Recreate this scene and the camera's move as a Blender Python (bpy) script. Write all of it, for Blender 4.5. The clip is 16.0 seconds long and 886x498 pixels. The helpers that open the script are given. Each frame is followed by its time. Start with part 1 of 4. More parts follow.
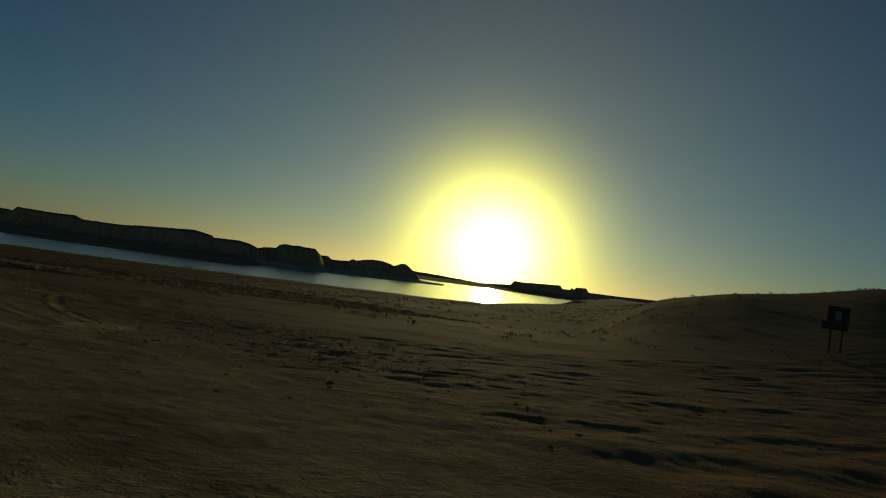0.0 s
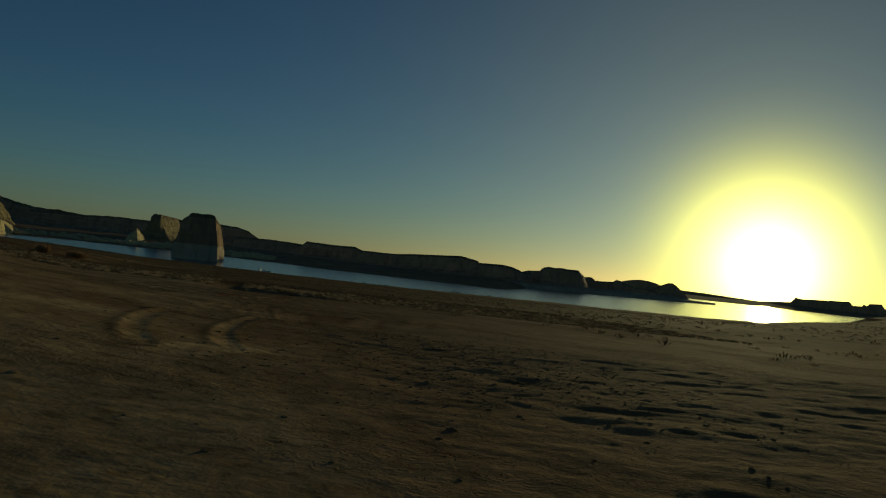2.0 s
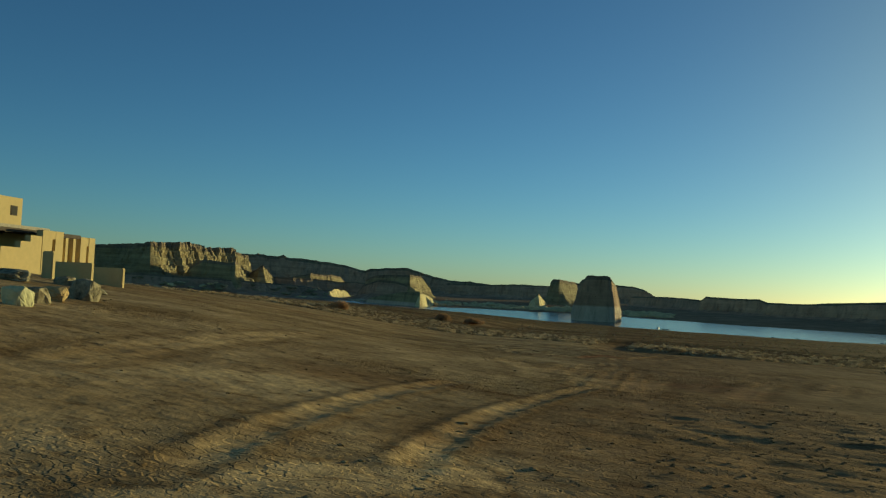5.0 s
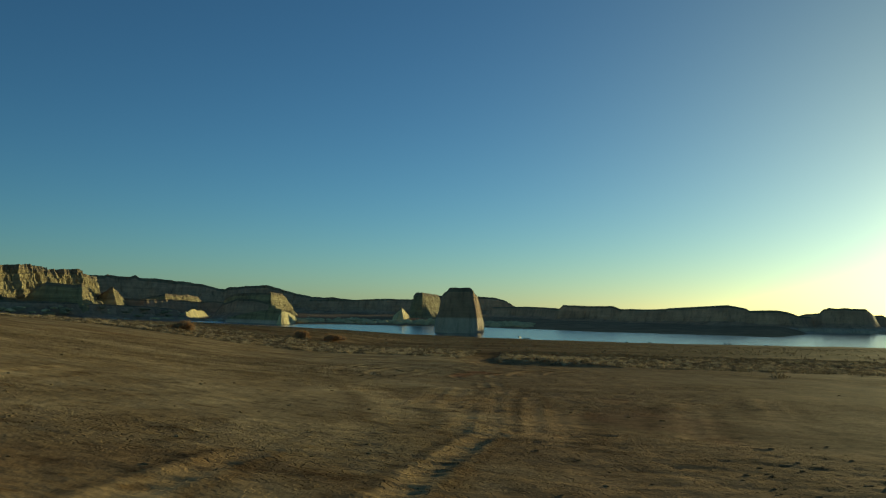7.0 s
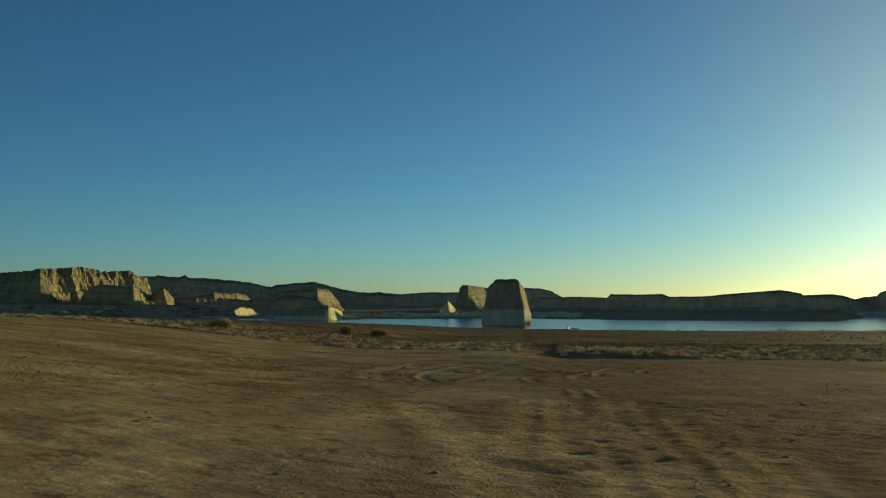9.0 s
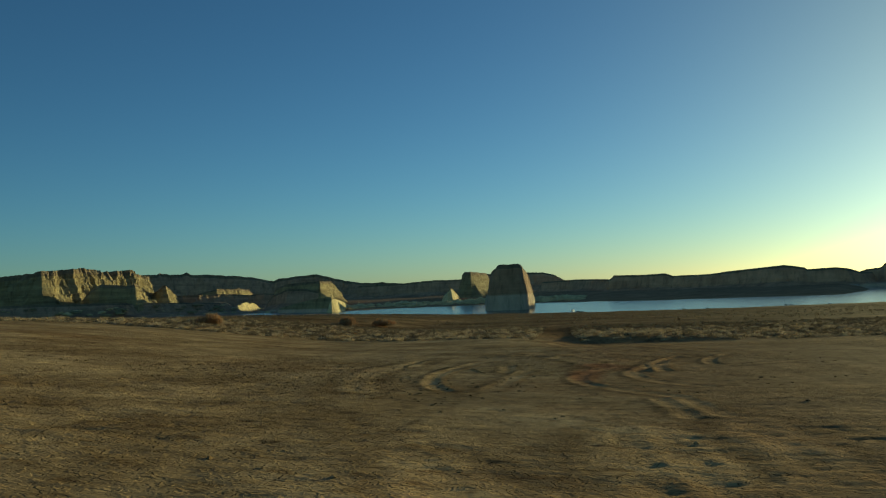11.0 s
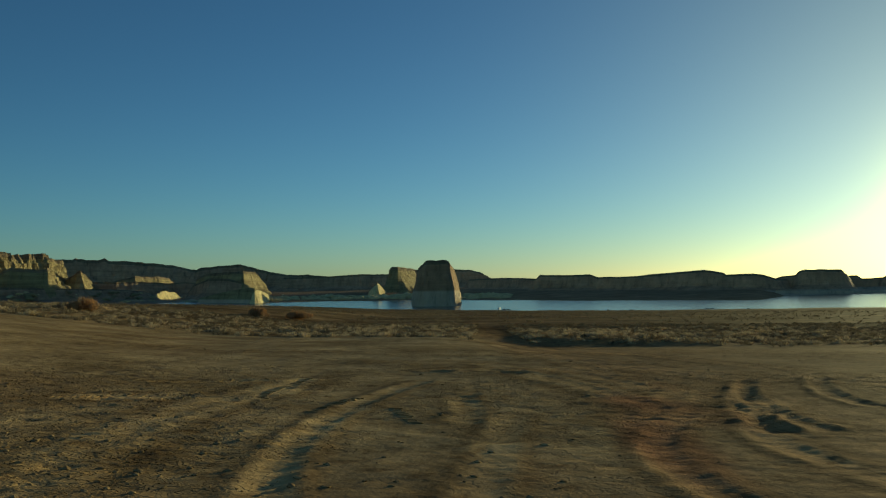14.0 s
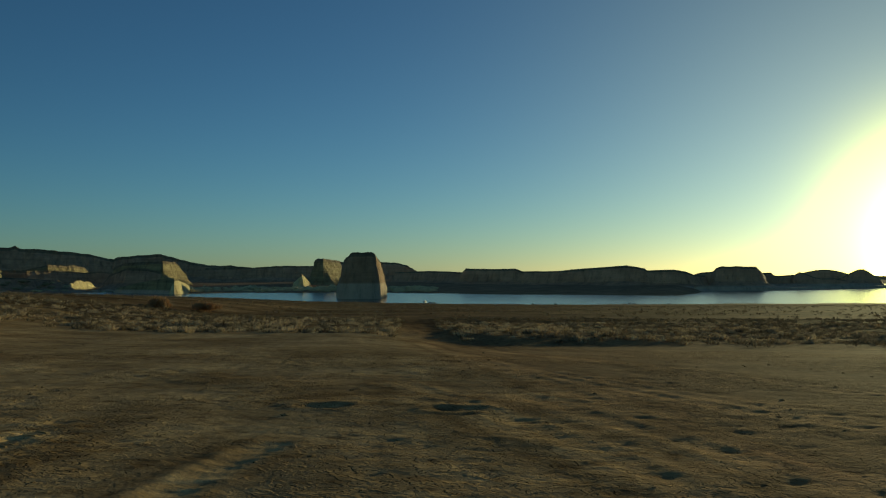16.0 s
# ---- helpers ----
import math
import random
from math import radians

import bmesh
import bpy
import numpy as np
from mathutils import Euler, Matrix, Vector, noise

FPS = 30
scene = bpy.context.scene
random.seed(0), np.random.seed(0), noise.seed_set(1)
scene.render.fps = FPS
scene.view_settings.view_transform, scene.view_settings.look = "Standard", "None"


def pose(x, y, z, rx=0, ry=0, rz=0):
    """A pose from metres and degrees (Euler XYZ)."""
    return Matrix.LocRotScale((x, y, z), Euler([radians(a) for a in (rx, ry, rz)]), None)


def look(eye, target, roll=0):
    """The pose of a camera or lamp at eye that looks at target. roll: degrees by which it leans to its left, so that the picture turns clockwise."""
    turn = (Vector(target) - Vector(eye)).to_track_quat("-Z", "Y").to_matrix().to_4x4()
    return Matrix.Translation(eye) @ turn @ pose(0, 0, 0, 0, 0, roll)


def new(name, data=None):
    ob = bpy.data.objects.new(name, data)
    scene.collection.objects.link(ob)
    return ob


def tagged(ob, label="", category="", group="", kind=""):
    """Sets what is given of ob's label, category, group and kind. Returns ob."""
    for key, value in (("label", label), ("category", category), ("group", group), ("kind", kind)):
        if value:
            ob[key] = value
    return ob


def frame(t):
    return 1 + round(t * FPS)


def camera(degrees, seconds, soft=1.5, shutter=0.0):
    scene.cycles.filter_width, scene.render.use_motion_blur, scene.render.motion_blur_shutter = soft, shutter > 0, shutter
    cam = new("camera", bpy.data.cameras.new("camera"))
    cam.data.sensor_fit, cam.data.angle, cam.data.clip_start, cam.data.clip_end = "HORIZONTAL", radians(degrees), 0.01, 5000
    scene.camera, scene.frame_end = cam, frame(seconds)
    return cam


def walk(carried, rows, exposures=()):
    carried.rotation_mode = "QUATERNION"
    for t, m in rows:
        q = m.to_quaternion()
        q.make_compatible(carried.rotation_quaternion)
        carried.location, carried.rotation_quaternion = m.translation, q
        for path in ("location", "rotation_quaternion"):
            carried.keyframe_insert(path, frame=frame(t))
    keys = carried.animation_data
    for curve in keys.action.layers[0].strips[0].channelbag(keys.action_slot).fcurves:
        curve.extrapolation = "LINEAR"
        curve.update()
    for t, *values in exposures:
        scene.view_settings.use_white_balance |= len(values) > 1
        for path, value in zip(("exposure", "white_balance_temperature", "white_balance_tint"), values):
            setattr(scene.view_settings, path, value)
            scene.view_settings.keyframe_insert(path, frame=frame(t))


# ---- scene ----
cam = camera(55.0, 16.0, soft=1.2)

# seconds, x, y, z, yaw, pitch, roll
PATH = [
    (0.0, -2.26, -56.37, 3.62, -32.90, 1.62, -8.02),
    (0.5, -1.37, -55.63, 3.57, -31.66, 1.51, -7.69),
    (1.0, -0.51, -54.84, 3.52, -27.43, 1.25, -7.17),
    (1.5, 0.29, -53.97, 3.47, -21.84, 1.15, -6.40),
    (2.0, 1.00, -53.01, 3.42, -15.14, 0.88, -6.24),
    (2.5, 1.60, -51.96, 3.37, -8.92, 0.96, -5.46),
    (3.0, 2.10, -50.83, 3.33, -3.05, 1.12, -4.63),
    (3.5, 2.50, -49.63, 3.28, 2.69, 1.48, -3.97),
    (4.0, 2.78, -48.37, 3.24, 7.98, 1.97, -3.70),
    (4.2, 2.86, -47.85, 3.21, 9.83, 2.10, -3.57),
    (4.8, 3.01, -46.18, 3.16, 11.60, 2.63, -3.00),
    (5.5, 3.01, -44.02, 3.10, 8.30, 3.11, -1.59),
    (6.1, 2.87, -41.98, 3.05, 4.60, 3.31, -0.79),
    (6.5, 2.72, -40.53, 3.00, 2.75, 3.57, -0.55),
    (7.0, 2.43, -38.40, 2.94, 2.06, 4.03, -0.99),
    (7.5, 2.14, -36.37, 2.88, 2.80, 3.96, -0.88),
    (8.0, 1.86, -34.41, 2.81, 3.72, 3.69, -0.73),
    (8.5, 1.59, -32.50, 2.74, 4.60, 3.62, -0.69),
    (9.0, 1.33, -30.62, 2.69, 5.14, 3.53, 0.41),
    (9.2, 1.23, -29.88, 2.62, 5.40, 3.33, 0.81),
    (10.3, 0.70, -25.71, 2.51, 5.70, 2.93, 1.60),
    (11.5, 0.18, -20.89, 2.36, 5.07, 2.61, 3.07),
    (12.0, 0.00, -18.75, 2.25, 4.75, 2.60, 3.04),
    (12.5, -0.16, -16.52, 2.14, 4.09, 2.42, 2.78),
    (13.0, -0.29, -14.21, 2.03, 3.12, 2.34, 1.70),
    (13.5, -0.38, -11.82, 1.92, 1.79, 2.18, 1.37),
    (14.0, -0.43, -9.39, 1.80, 0.41, 2.27, 0.82),
    (14.5, -0.43, -6.93, 1.69, -0.88, 2.07, -0.03),
    (15.0, -0.36, -4.51, 1.58, -2.33, 1.88, 0.54),
    (15.5, -0.22, -2.17, 1.48, -3.60, 2.02, 0.79),
    (16.0, 0.00, 0.00, 1.39, -4.56, 1.76, 0.17),
]
walk(cam, [(t, pose(x, y, z, 90 + pitch, roll, yaw)) for t, x, y, z, yaw, pitch, roll in PATH],
     exposures=[(0.0, -2.0, 7700, 2), (1.0, -2.0, 7700, 2), (2.0, -1.75, 7600, 0), (3.0, -0.65, 7400, -3), (4.0, 0.0, 7350, -5), (6.4, 0.14, 7350, -5), (7.2, 0.0, 7350, -5), (9.0, 0.03, 7350, -5), (11.5, 0.07, 7350, -5), (13.5, 0.0, 7350, -5), (16.0, -0.42, 7300, -3)])

# ---- light ----
SUN_AZ, SUN_EL = 36.0, 1.95          # degrees, clockwise from +y; above the horizon
RISE = 1.3                           # how far the light comes in above the middle of the glare


def towards(az, el):
    return Vector((math.sin(radians(az)) * math.cos(radians(el)), math.cos(radians(az)) * math.cos(radians(el)), math.sin(radians(el))))


sun_dir = towards(SUN_AZ, SUN_EL)


def build_world():
    world = bpy.data.worlds.new("morning_sky")
    scene.world = world
    world.use_nodes = True
    nt = world.node_tree
    nt.nodes.clear()
    out = nt.nodes.new("ShaderNodeOutputWorld")
    sky = nt.nodes.new("ShaderNodeTexSky")
    sky.sky_type = "NISHITA"
    sky.sun_disc = False
    sky.sun_elevation = radians(SUN_EL + 3.3)
    sky.sun_rotation = radians(SUN_AZ)
    sky.altitude = 1100
    sky.air_density, sky.dust_density, sky.ozone_density = 1.0, 0.8, 4.4
    bg = nt.nodes.new("ShaderNodeBackground")
    bg.inputs["Strength"].default_value = 0.110
    # pale haze low over the horizon
    coord = nt.nodes.new("ShaderNodeTexCoord")
    split = nt.nodes.new("ShaderNodeSeparateXYZ")
    nt.links.new(coord.outputs["Generated"], split.inputs[0])
    low = nt.nodes.new("ShaderNodeMapRange")
    low.inputs["To Min"].default_value, low.inputs["To Max"].default_value = 1.0, 0.0
    nt.links.new(split.outputs["Z"], low.inputs[0])
    haze = nt.nodes.new("ShaderNodeMath")
    haze.operation = "POWER"
    haze.inputs[1].default_value = 7.0
    nt.links.new(low.outputs[0], haze.inputs[0])
    tint = nt.nodes.new("ShaderNodeMix")
    tint.data_type = "RGBA"
    tint.inputs[6].default_value, tint.inputs[7].default_value = (1, 1, 1, 1), (1.14, 1.40, 1.46, 1)
    nt.links.new(haze.outputs[0], tint.inputs[0])
    hazy = nt.nodes.new("ShaderNodeMix")
    hazy.data_type, hazy.blend_type = "RGBA", "MULTIPLY"
    hazy.inputs[0].default_value = 1.0
    nt.links.new(sky.outputs[0], hazy.inputs[6])
    nt.links.new(tint.outputs[2], hazy.inputs[7])
    # unseen warm fill added over the sky opposite the sun, lifting shaded faces
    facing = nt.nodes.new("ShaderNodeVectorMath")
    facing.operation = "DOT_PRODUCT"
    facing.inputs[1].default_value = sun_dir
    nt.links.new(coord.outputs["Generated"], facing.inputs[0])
    back_amount = nt.nodes.new("ShaderNodeMapRange")
    back_amount.interpolation_type = "SMOOTHSTEP"
    back_amount.inputs["From Min"].default_value, back_amount.inputs["From Max"].default_value = 0.1, -0.9
    nt.links.new(facing.outputs["Value"], back_amount.inputs[0])
    back_fill = nt.nodes.new("ShaderNodeMix")
    back_fill.data_type, back_fill.blend_type = "RGBA", "MULTIPLY"
    back_fill.inputs[7].default_value = (1.95, 1.45, 1.12, 1)
    nt.links.new(back_amount.outputs[0], back_fill.inputs[0])
    nt.links.new(hazy.outputs[2], back_fill.inputs[6])
    nt.links.new(back_fill.outputs[2], bg.inputs[0])
    # the bright air round the low sun
    dot = nt.nodes.new("ShaderNodeVectorMath")
    dot.operation = "DOT_PRODUCT"
    dot.inputs[1].default_value = sun_dir
    nt.links.new(coord.outputs["Generated"], dot.inputs[0])
    last = bg.outputs[0]
    for power, strength, colour in ((700, 10.0, (1.0, 0.97, 0.55)), (260, 6.8, (1.0, 0.92, 0.03)), (16, 0.20, (0.90, 0.95, 0.10))):
        clamp = nt.nodes.new("ShaderNodeMath")
        clamp.operation = "MAXIMUM"
        clamp.inputs[1].default_value = 0.0
        nt.links.new(dot.outputs["Value"], clamp.inputs[0])
        p = nt.nodes.new("ShaderNodeMath")
        p.operation = "POWER"
        p.inputs[1].default_value = power
        nt.links.new(clamp.outputs[0], p.inputs[0])
        m = nt.nodes.new("ShaderNodeMath")
        m.operation = "MULTIPLY"
        m.inputs[1].default_value = strength
        nt.links.new(p.outputs[0], m.inputs[0])
        glow = nt.nodes.new("ShaderNodeBackground")
        glow.inputs[0].default_value = (*colour, 1)
        nt.links.new(m.outputs[0], glow.inputs["Strength"])
        add = nt.nodes.new("ShaderNodeAddShader")
        nt.links.new(last, add.inputs[0])
        nt.links.new(glow.outputs[0], add.inputs[1])
        last = add.outputs[0]
    nt.links.new(last, out.inputs[0])


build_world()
sun = new("sun", bpy.data.lights.new("sun", "SUN"))
sun.data.energy, sun.data.angle, sun.data.color = 3.6, radians(0.5), (1.0, 0.90, 0.54)
sun.matrix_world = look(towards(SUN_AZ, SUN_EL + RISE) * 100, (0, 0, 0))


# ---- materials ----
def shader(name, rough=0.9, metallic=0.0, specular=0.3):
    mat = bpy.data.materials.new(name)
    mat.use_nodes = True
    nt = mat.node_tree
    b = nt.nodes["Principled BSDF"]
    b.inputs["Roughness"].default_value = rough
    b.inputs["Metallic"].default_value = metallic
    b.inputs["Specular IOR Level"].default_value = specular
    return mat, nt, b


def noise_node(nt, scale, detail=4.0, rough=0.6, coords=None, stretch=None):
    n = nt.nodes.new("ShaderNodeTexNoise")
    n.inputs["Scale"].default_value, n.inputs["Detail"].default_value, n.inputs["Roughness"].default_value = scale, detail, rough
    if coords is None:
        coords = nt.nodes.new("ShaderNodeNewGeometry").outputs["Position"]
    if stretch:
        m = nt.nodes.new("ShaderNodeMapping")
        m.inputs["Scale"].default_value = stretch
        nt.links.new(coords, m.inputs[0])
        coords = m.outputs[0]
    nt.links.new(coords, n.inputs["Vector"])
    return n.outputs["Fac"]


def ramp(nt, fac, *stops):
    r = nt.nodes.new("ShaderNodeValToRGB")
    while len(r.color_ramp.elements) < len(stops):
        r.color_ramp.elements.new(0.5)
    for e, (pos, colour) in zip(r.color_ramp.elements, stops):
        e.position, e.color = pos, (*colour, 1)
    nt.links.new(fac, r.inputs[0])
    return r.outputs[0]


def mix(nt, a, b, fac, mode="MIX"):
    m = nt.nodes.new("ShaderNodeMix")
    m.data_type, m.blend_type = "RGBA", mode
    for socket, value in ((m.inputs[6], a), (m.inputs[7], b), (m.inputs[0], fac)):
        if isinstance(value, (tuple, list)):
            socket.default_value = (*value, 1)
        elif isinstance(value, (int, float)):
            socket.default_value = value
        else:
            nt.links.new(value, socket)
    return m.outputs[2]


def bump(nt, b, height, strength=0.5, distance=0.05, before=None):
    n = nt.nodes.new("ShaderNodeBump")
    n.inputs["Strength"].default_value, n.inputs["Distance"].default_value = strength, distance
    nt.links.new(height, n.inputs["Height"])
    if before is not None:
        nt.links.new(before, n.inputs["Normal"])
    nt.links.new(n.outputs[0], b.inputs["Normal"])
    return n.outputs[0]


def sand_material():
    mat, nt, b = shader("desert_sand", 1.0, specular=0.006)
    geo = nt.nodes.new("ShaderNodeNewGeometry")
    broad = ramp(nt, noise_node(nt, 0.20, 5, 0.65), (0.38, (0.33, 0.216, 0.106)), (0.60, (0.50, 0.345, 0.180)))
    # damper red soil on the lake side of the track
    sep = nt.nodes.new("ShaderNodeSeparateXYZ")
    nt.links.new(geo.outputs["Position"], sep.inputs[0])
    wander = nt.nodes.new("ShaderNodeMath")
    wander.operation = "MULTIPLY_ADD"
    wander.inputs[1].default_value = 6.0
    nt.links.new(noise_node(nt, 0.22, 4, 0.6), wander.inputs[0])
    nt.links.new(sep.outputs["X"], wander.inputs[2])
    edge = nt.nodes.new("ShaderNodeMapRange")
    edge.inputs["From Min"].default_value, edge.inputs["From Max"].default_value = 4.0, 6.5
    nt.links.new(wander.outputs[0], edge.inputs[0])
    colour = mix(nt, broad, (0.34, 0.200, 0.098), edge.outputs[0])
    red = ramp(nt, noise_node(nt, 0.11, 5, 0.65), (0.50, (0, 0, 0)), (0.68, (1, 1, 1)))
    colour = mix(nt, colour, (0.29, 0.172, 0.082), red)
    lines = nt.nodes.new("ShaderNodeMapping")
    lines.inputs["Rotation"].default_value = (0, 0, radians(-7))
    lines.inputs["Scale"].default_value = (1.0, 0.09, 1.0)
    nt.links.new(geo.outputs["Position"], lines.inputs[0])
    streak = ramp(nt, noise_node(nt, 1.3, 6, 0.62, lines.outputs[0]), (0.36, (0.70, 0.66, 0.63)), (0.49, (0.97, 0.96, 0.95)), (0.64, (1.4, 1.38, 1.32)))
    colour = mix(nt, colour, streak, 0.4, "MULTIPLY")
    # iron-red soil turned up by wheels
    ruddy = nt.nodes.new("ShaderNodeAttribute")
    ruddy.attribute_name = "ruddy"
    colour = mix(nt, colour, (0.31, 0.142, 0.07), ruddy.outputs["Fac"])
    # mottled scrub soil on the slope to the lake, bleached silt on the far shore
    scrub = ramp(nt, noise_node(nt, 0.055, 6, 0.7), (0.38, (0.26, 0.22, 0.19)), (0.50, (0.50, 0.46, 0.43)), (0.62, (0.95, 0.92, 0.88)))
    away = nt.nodes.new("ShaderNodeMapRange")
    away.inputs["From Min"].default_value, away.inputs["From Max"].default_value = 45.0, 80.0
    nt.links.new(sep.outputs["Y"], away.inputs[0])
    colour = mix(nt, colour, mix(nt, colour, scrub, 1.0, "MULTIPLY"), away.outputs[0])
    across = nt.nodes.new("ShaderNodeMapRange")
    across.inputs["From Min"].default_value, across.inputs["From Max"].default_value = 1380.0, 1480.0
    nt.links.new(sep.outputs["Y"], across.inputs[0])
    colour = mix(nt, colour, ramp(nt, noise_node(nt, 0.02, 6, 0.7), (0.36, (0.32, 0.19, 0.105)), (0.62, (0.52, 0.325, 0.19))), across.outputs[0])
    worn_shaded = nt.nodes.new("ShaderNodeAttribute")
    worn_shaded.attribute_name = "worn_shaded"
    rut_tone = nt.nodes.new("ShaderNodeMath")
    rut_tone.operation = "MULTIPLY"
    nt.links.new(worn_shaded.outputs["Fac"], rut_tone.inputs[0])
    nt.links.new(ramp(nt, noise_node(nt, 1.1, 4, 0.6), (0.36, (0.45, 0.45, 0.45)), (0.52, (1.0, 1.0, 1.0))), rut_tone.inputs[1])
    # paler wear, with the ruts' lit middle and shaded rims put into colour
    track = ramp(nt, rut_tone.outputs[0], (0.0, (1, 1, 1)), (0.16, (0.74, 0.70, 0.67)), (0.36, (0.9, 0.88, 0.86)), (0.6, (1.35, 1.32, 1.26)))
    colour = mix(nt, colour, track, 1.0, "MULTIPLY")
    patch = ramp(nt, noise_node(nt, 0.42, 5, 0.58), (0.34, (0.84, 0.81, 0.79)), (0.48, (0.95, 0.95, 0.95)), (0.66, (1.25, 1.24, 1.2)))
    colour = mix(nt, colour, patch, 1.0, "MULTIPLY")
    crust = ramp(nt, noise_node(nt, 2.6, 7, 0.66), (0.36, (0.60, 0.56, 0.54)), (0.45, (0.92, 0.92, 0.92)), (0.60, (1.08, 1.07, 1.06)), (0.70, (1.4, 1.38, 1.32)))
    colour = mix(nt, colour, crust, 1.0, "MULTIPLY")
    fine = ramp(nt, noise_node(nt, 7.0, 5, 0.65), (0.3, (0.75, 0.74, 0.72)), (0.7, (1.12, 1.12, 1.12)))
    colour = mix(nt, colour, fine, 1.0, "MULTIPLY")
    nt.links.new(colour, b.inputs["Base Color"])
    first = bump(nt, b, noise_node(nt, 2.2, 7, 0.62), 1.0, 0.04)
    second = bump(nt, b, noise_node(nt, 7.0, 5, 0.6), 0.6, 0.007, first)
    # broken edges of old prints where feet and hooves have trodden the crust
    trodden = nt.nodes.new("ShaderNodeAttribute")
    trodden.attribute_name = "trodden"
    for scale, reach in ((1.5, 0.065), (3.4, 0.022)):
        steps = ramp(nt, noise_node(nt, scale, 4, 0.6), (0.375, (0, 0, 0)), (0.39, (0.3, 0.3, 0.3)), (0.455, (0.2, 0.2, 0.2)), (0.47, (0.6, 0.6, 0.6)), (0.545, (0.45, 0.45, 0.45)), (0.56, (1, 1, 1)), (0.65, (0.7, 0.7, 0.7)))
        edges = nt.nodes.new("ShaderNodeMath")
        edges.operation = "MULTIPLY"
        nt.links.new(steps, edges.inputs[0])
        nt.links.new(trodden.outputs["Fac"], edges.inputs[1])
        second = bump(nt, b, edges.outputs[0], 1.0, reach, second)
    return mat


def rock_material(name, dark, light, ring_top=None):
    """Layered sandstone; below ring_top a pale band that the lake has bleached."""
    mat, nt, b = shader(name, 0.92, specular=0.2)
    geo = nt.nodes.new("ShaderNodeNewGeometry")
    strata = noise_node(nt, 1.0, 5, 0.7, geo.outputs["Position"], (0.006, 0.006, 0.09))
    stain = noise_node(nt, 1.0, 7, 0.7, geo.outputs["Position"], (0.035, 0.035, 0.022))
    colour = ramp(nt, strata, (0.32, dark), (0.66, light))
    colour = mix(nt, colour, ramp(nt, stain, (0.30, (0.62, 0.60, 0.58)), (0.50, (0.95, 0.94, 0.93)), (0.72, (1.25, 1.22, 1.16))), 0.8, "MULTIPLY")
    if ring_top is not None:
        sep = nt.nodes.new("ShaderNodeSeparateXYZ")
        nt.links.new(geo.outputs["Position"], sep.inputs[0])
        edge = nt.nodes.new("ShaderNodeMapRange")
        edge.inputs["From Min"].default_value, edge.inputs["From Max"].default_value = ring_top - 2.5, ring_top + 1.0
        edge.inputs["To Min"].default_value, edge.inputs["To Max"].default_value = 1.0, 0.0
        nt.links.new(sep.outputs["Z"], edge.inputs[0])
        colour = mix(nt, colour, ramp(nt, stain, (0.35, (0.58, 0.43, 0.30)), (0.65, (0.76, 0.60, 0.43))), edge.outputs[0])
    # upright joints and dark desert varnish
    joints = noise_node(nt, 1.0, 6, 0.7, geo.outputs["Position"], (0.075, 0.075, 0.010))
    colour = mix(nt, colour, ramp(nt, joints, (0.34, (0.55, 0.52, 0.50)), (0.45, (0.96, 0.95, 0.94)), (0.7, (1.12, 1.12, 1.1))), 0.8, "MULTIPLY")
    nt.links.new(colour, b.inputs["Base Color"])
    first = bump(nt, b, joints, 1.0, 9.0)
    bump(nt, b, noise_node(nt, 0.16, 8, 0.7), 1.0, 3.0, first)
    return mat


def water_material():
    mat, nt, b = shader("lake_water", 0.17, specular=0.5)
    b.inputs["Base Color"].default_value = (0.06, 0.075, 0.08, 1)
    b.inputs["IOR"].default_value = 1.33
    bump(nt, b, noise_node(nt, 0.35, 5, 0.6), 0.3, 0.25)
    return mat


def plain(name, colour, rough=0.6, metallic=0.0, scale=30.0, amount=0.25):
    mat, nt, b = shader(name, rough, metallic)
    lo = tuple(c * (1 - amount) for c in colour)
    hi = tuple(min(1, c * (1 + amount)) for c in colour)
    nt.links.new(ramp(nt, noise_node(nt, scale, 5), (0.3, lo), (0.7, hi)), b.inputs["Base Color"])
    return mat


SAND = sand_material()
LAKE_Z = -38.5
MESA = rock_material("mesa_sandstone", (0.56, 0.325, 0.195), (0.70, 0.435, 0.275), LAKE_Z + 12)
CLIFF = rock_material("ochre_sandstone", (0.25, 0.185, 0.098), (0.47, 0.385, 0.205), LAKE_Z + 9)
DUSKY = rock_material("brown_sandstone", (0.41, 0.265, 0.172), (0.60, 0.405, 0.27))
ROCK = rock_material("lone_rock_sandstone", (0.42, 0.25, 0.15), (0.56, 0.36, 0.22), LAKE_Z + 27)
CAP = rock_material("dark_caprock", (0.20, 0.145, 0.09), (0.34, 0.255, 0.16))
# bleached stone; also sunlight put into colour on the knob end and cone
PALE = rock_material("bleached_sunlit_sandstone", (0.72, 0.57, 0.29), (0.84, 0.71, 0.40))
WATER = water_material()


# ---- mesh helpers ----
def mesh_object(name, verts, faces, material, smooth=False, parent=None):
    me = bpy.data.meshes.new(name)
    me.from_pydata([tuple(map(float, v)) for v in verts], [], faces)
    me.materials.append(material)
    if smooth:
        me.polygons.foreach_set("use_smooth", [True] * len(me.polygons))
    me.update()
    ob = new(name, me)
    ob.parent = parent
    return ob


def part(name, bm, material, parent=None, label=""):
    me = bpy.data.meshes.new(name)
    bm.normal_update()
    bm.to_mesh(me)
    bm.free()
    me.materials.append(material)
    ob = new(name, me)
    ob.parent = parent
    return tagged(ob, label)


def smooth01(v, lo, hi):
    t = np.clip((np.asarray(v, float) - lo) / (hi - lo), 0, 1)
    return t * t * (3 - 2 * t)


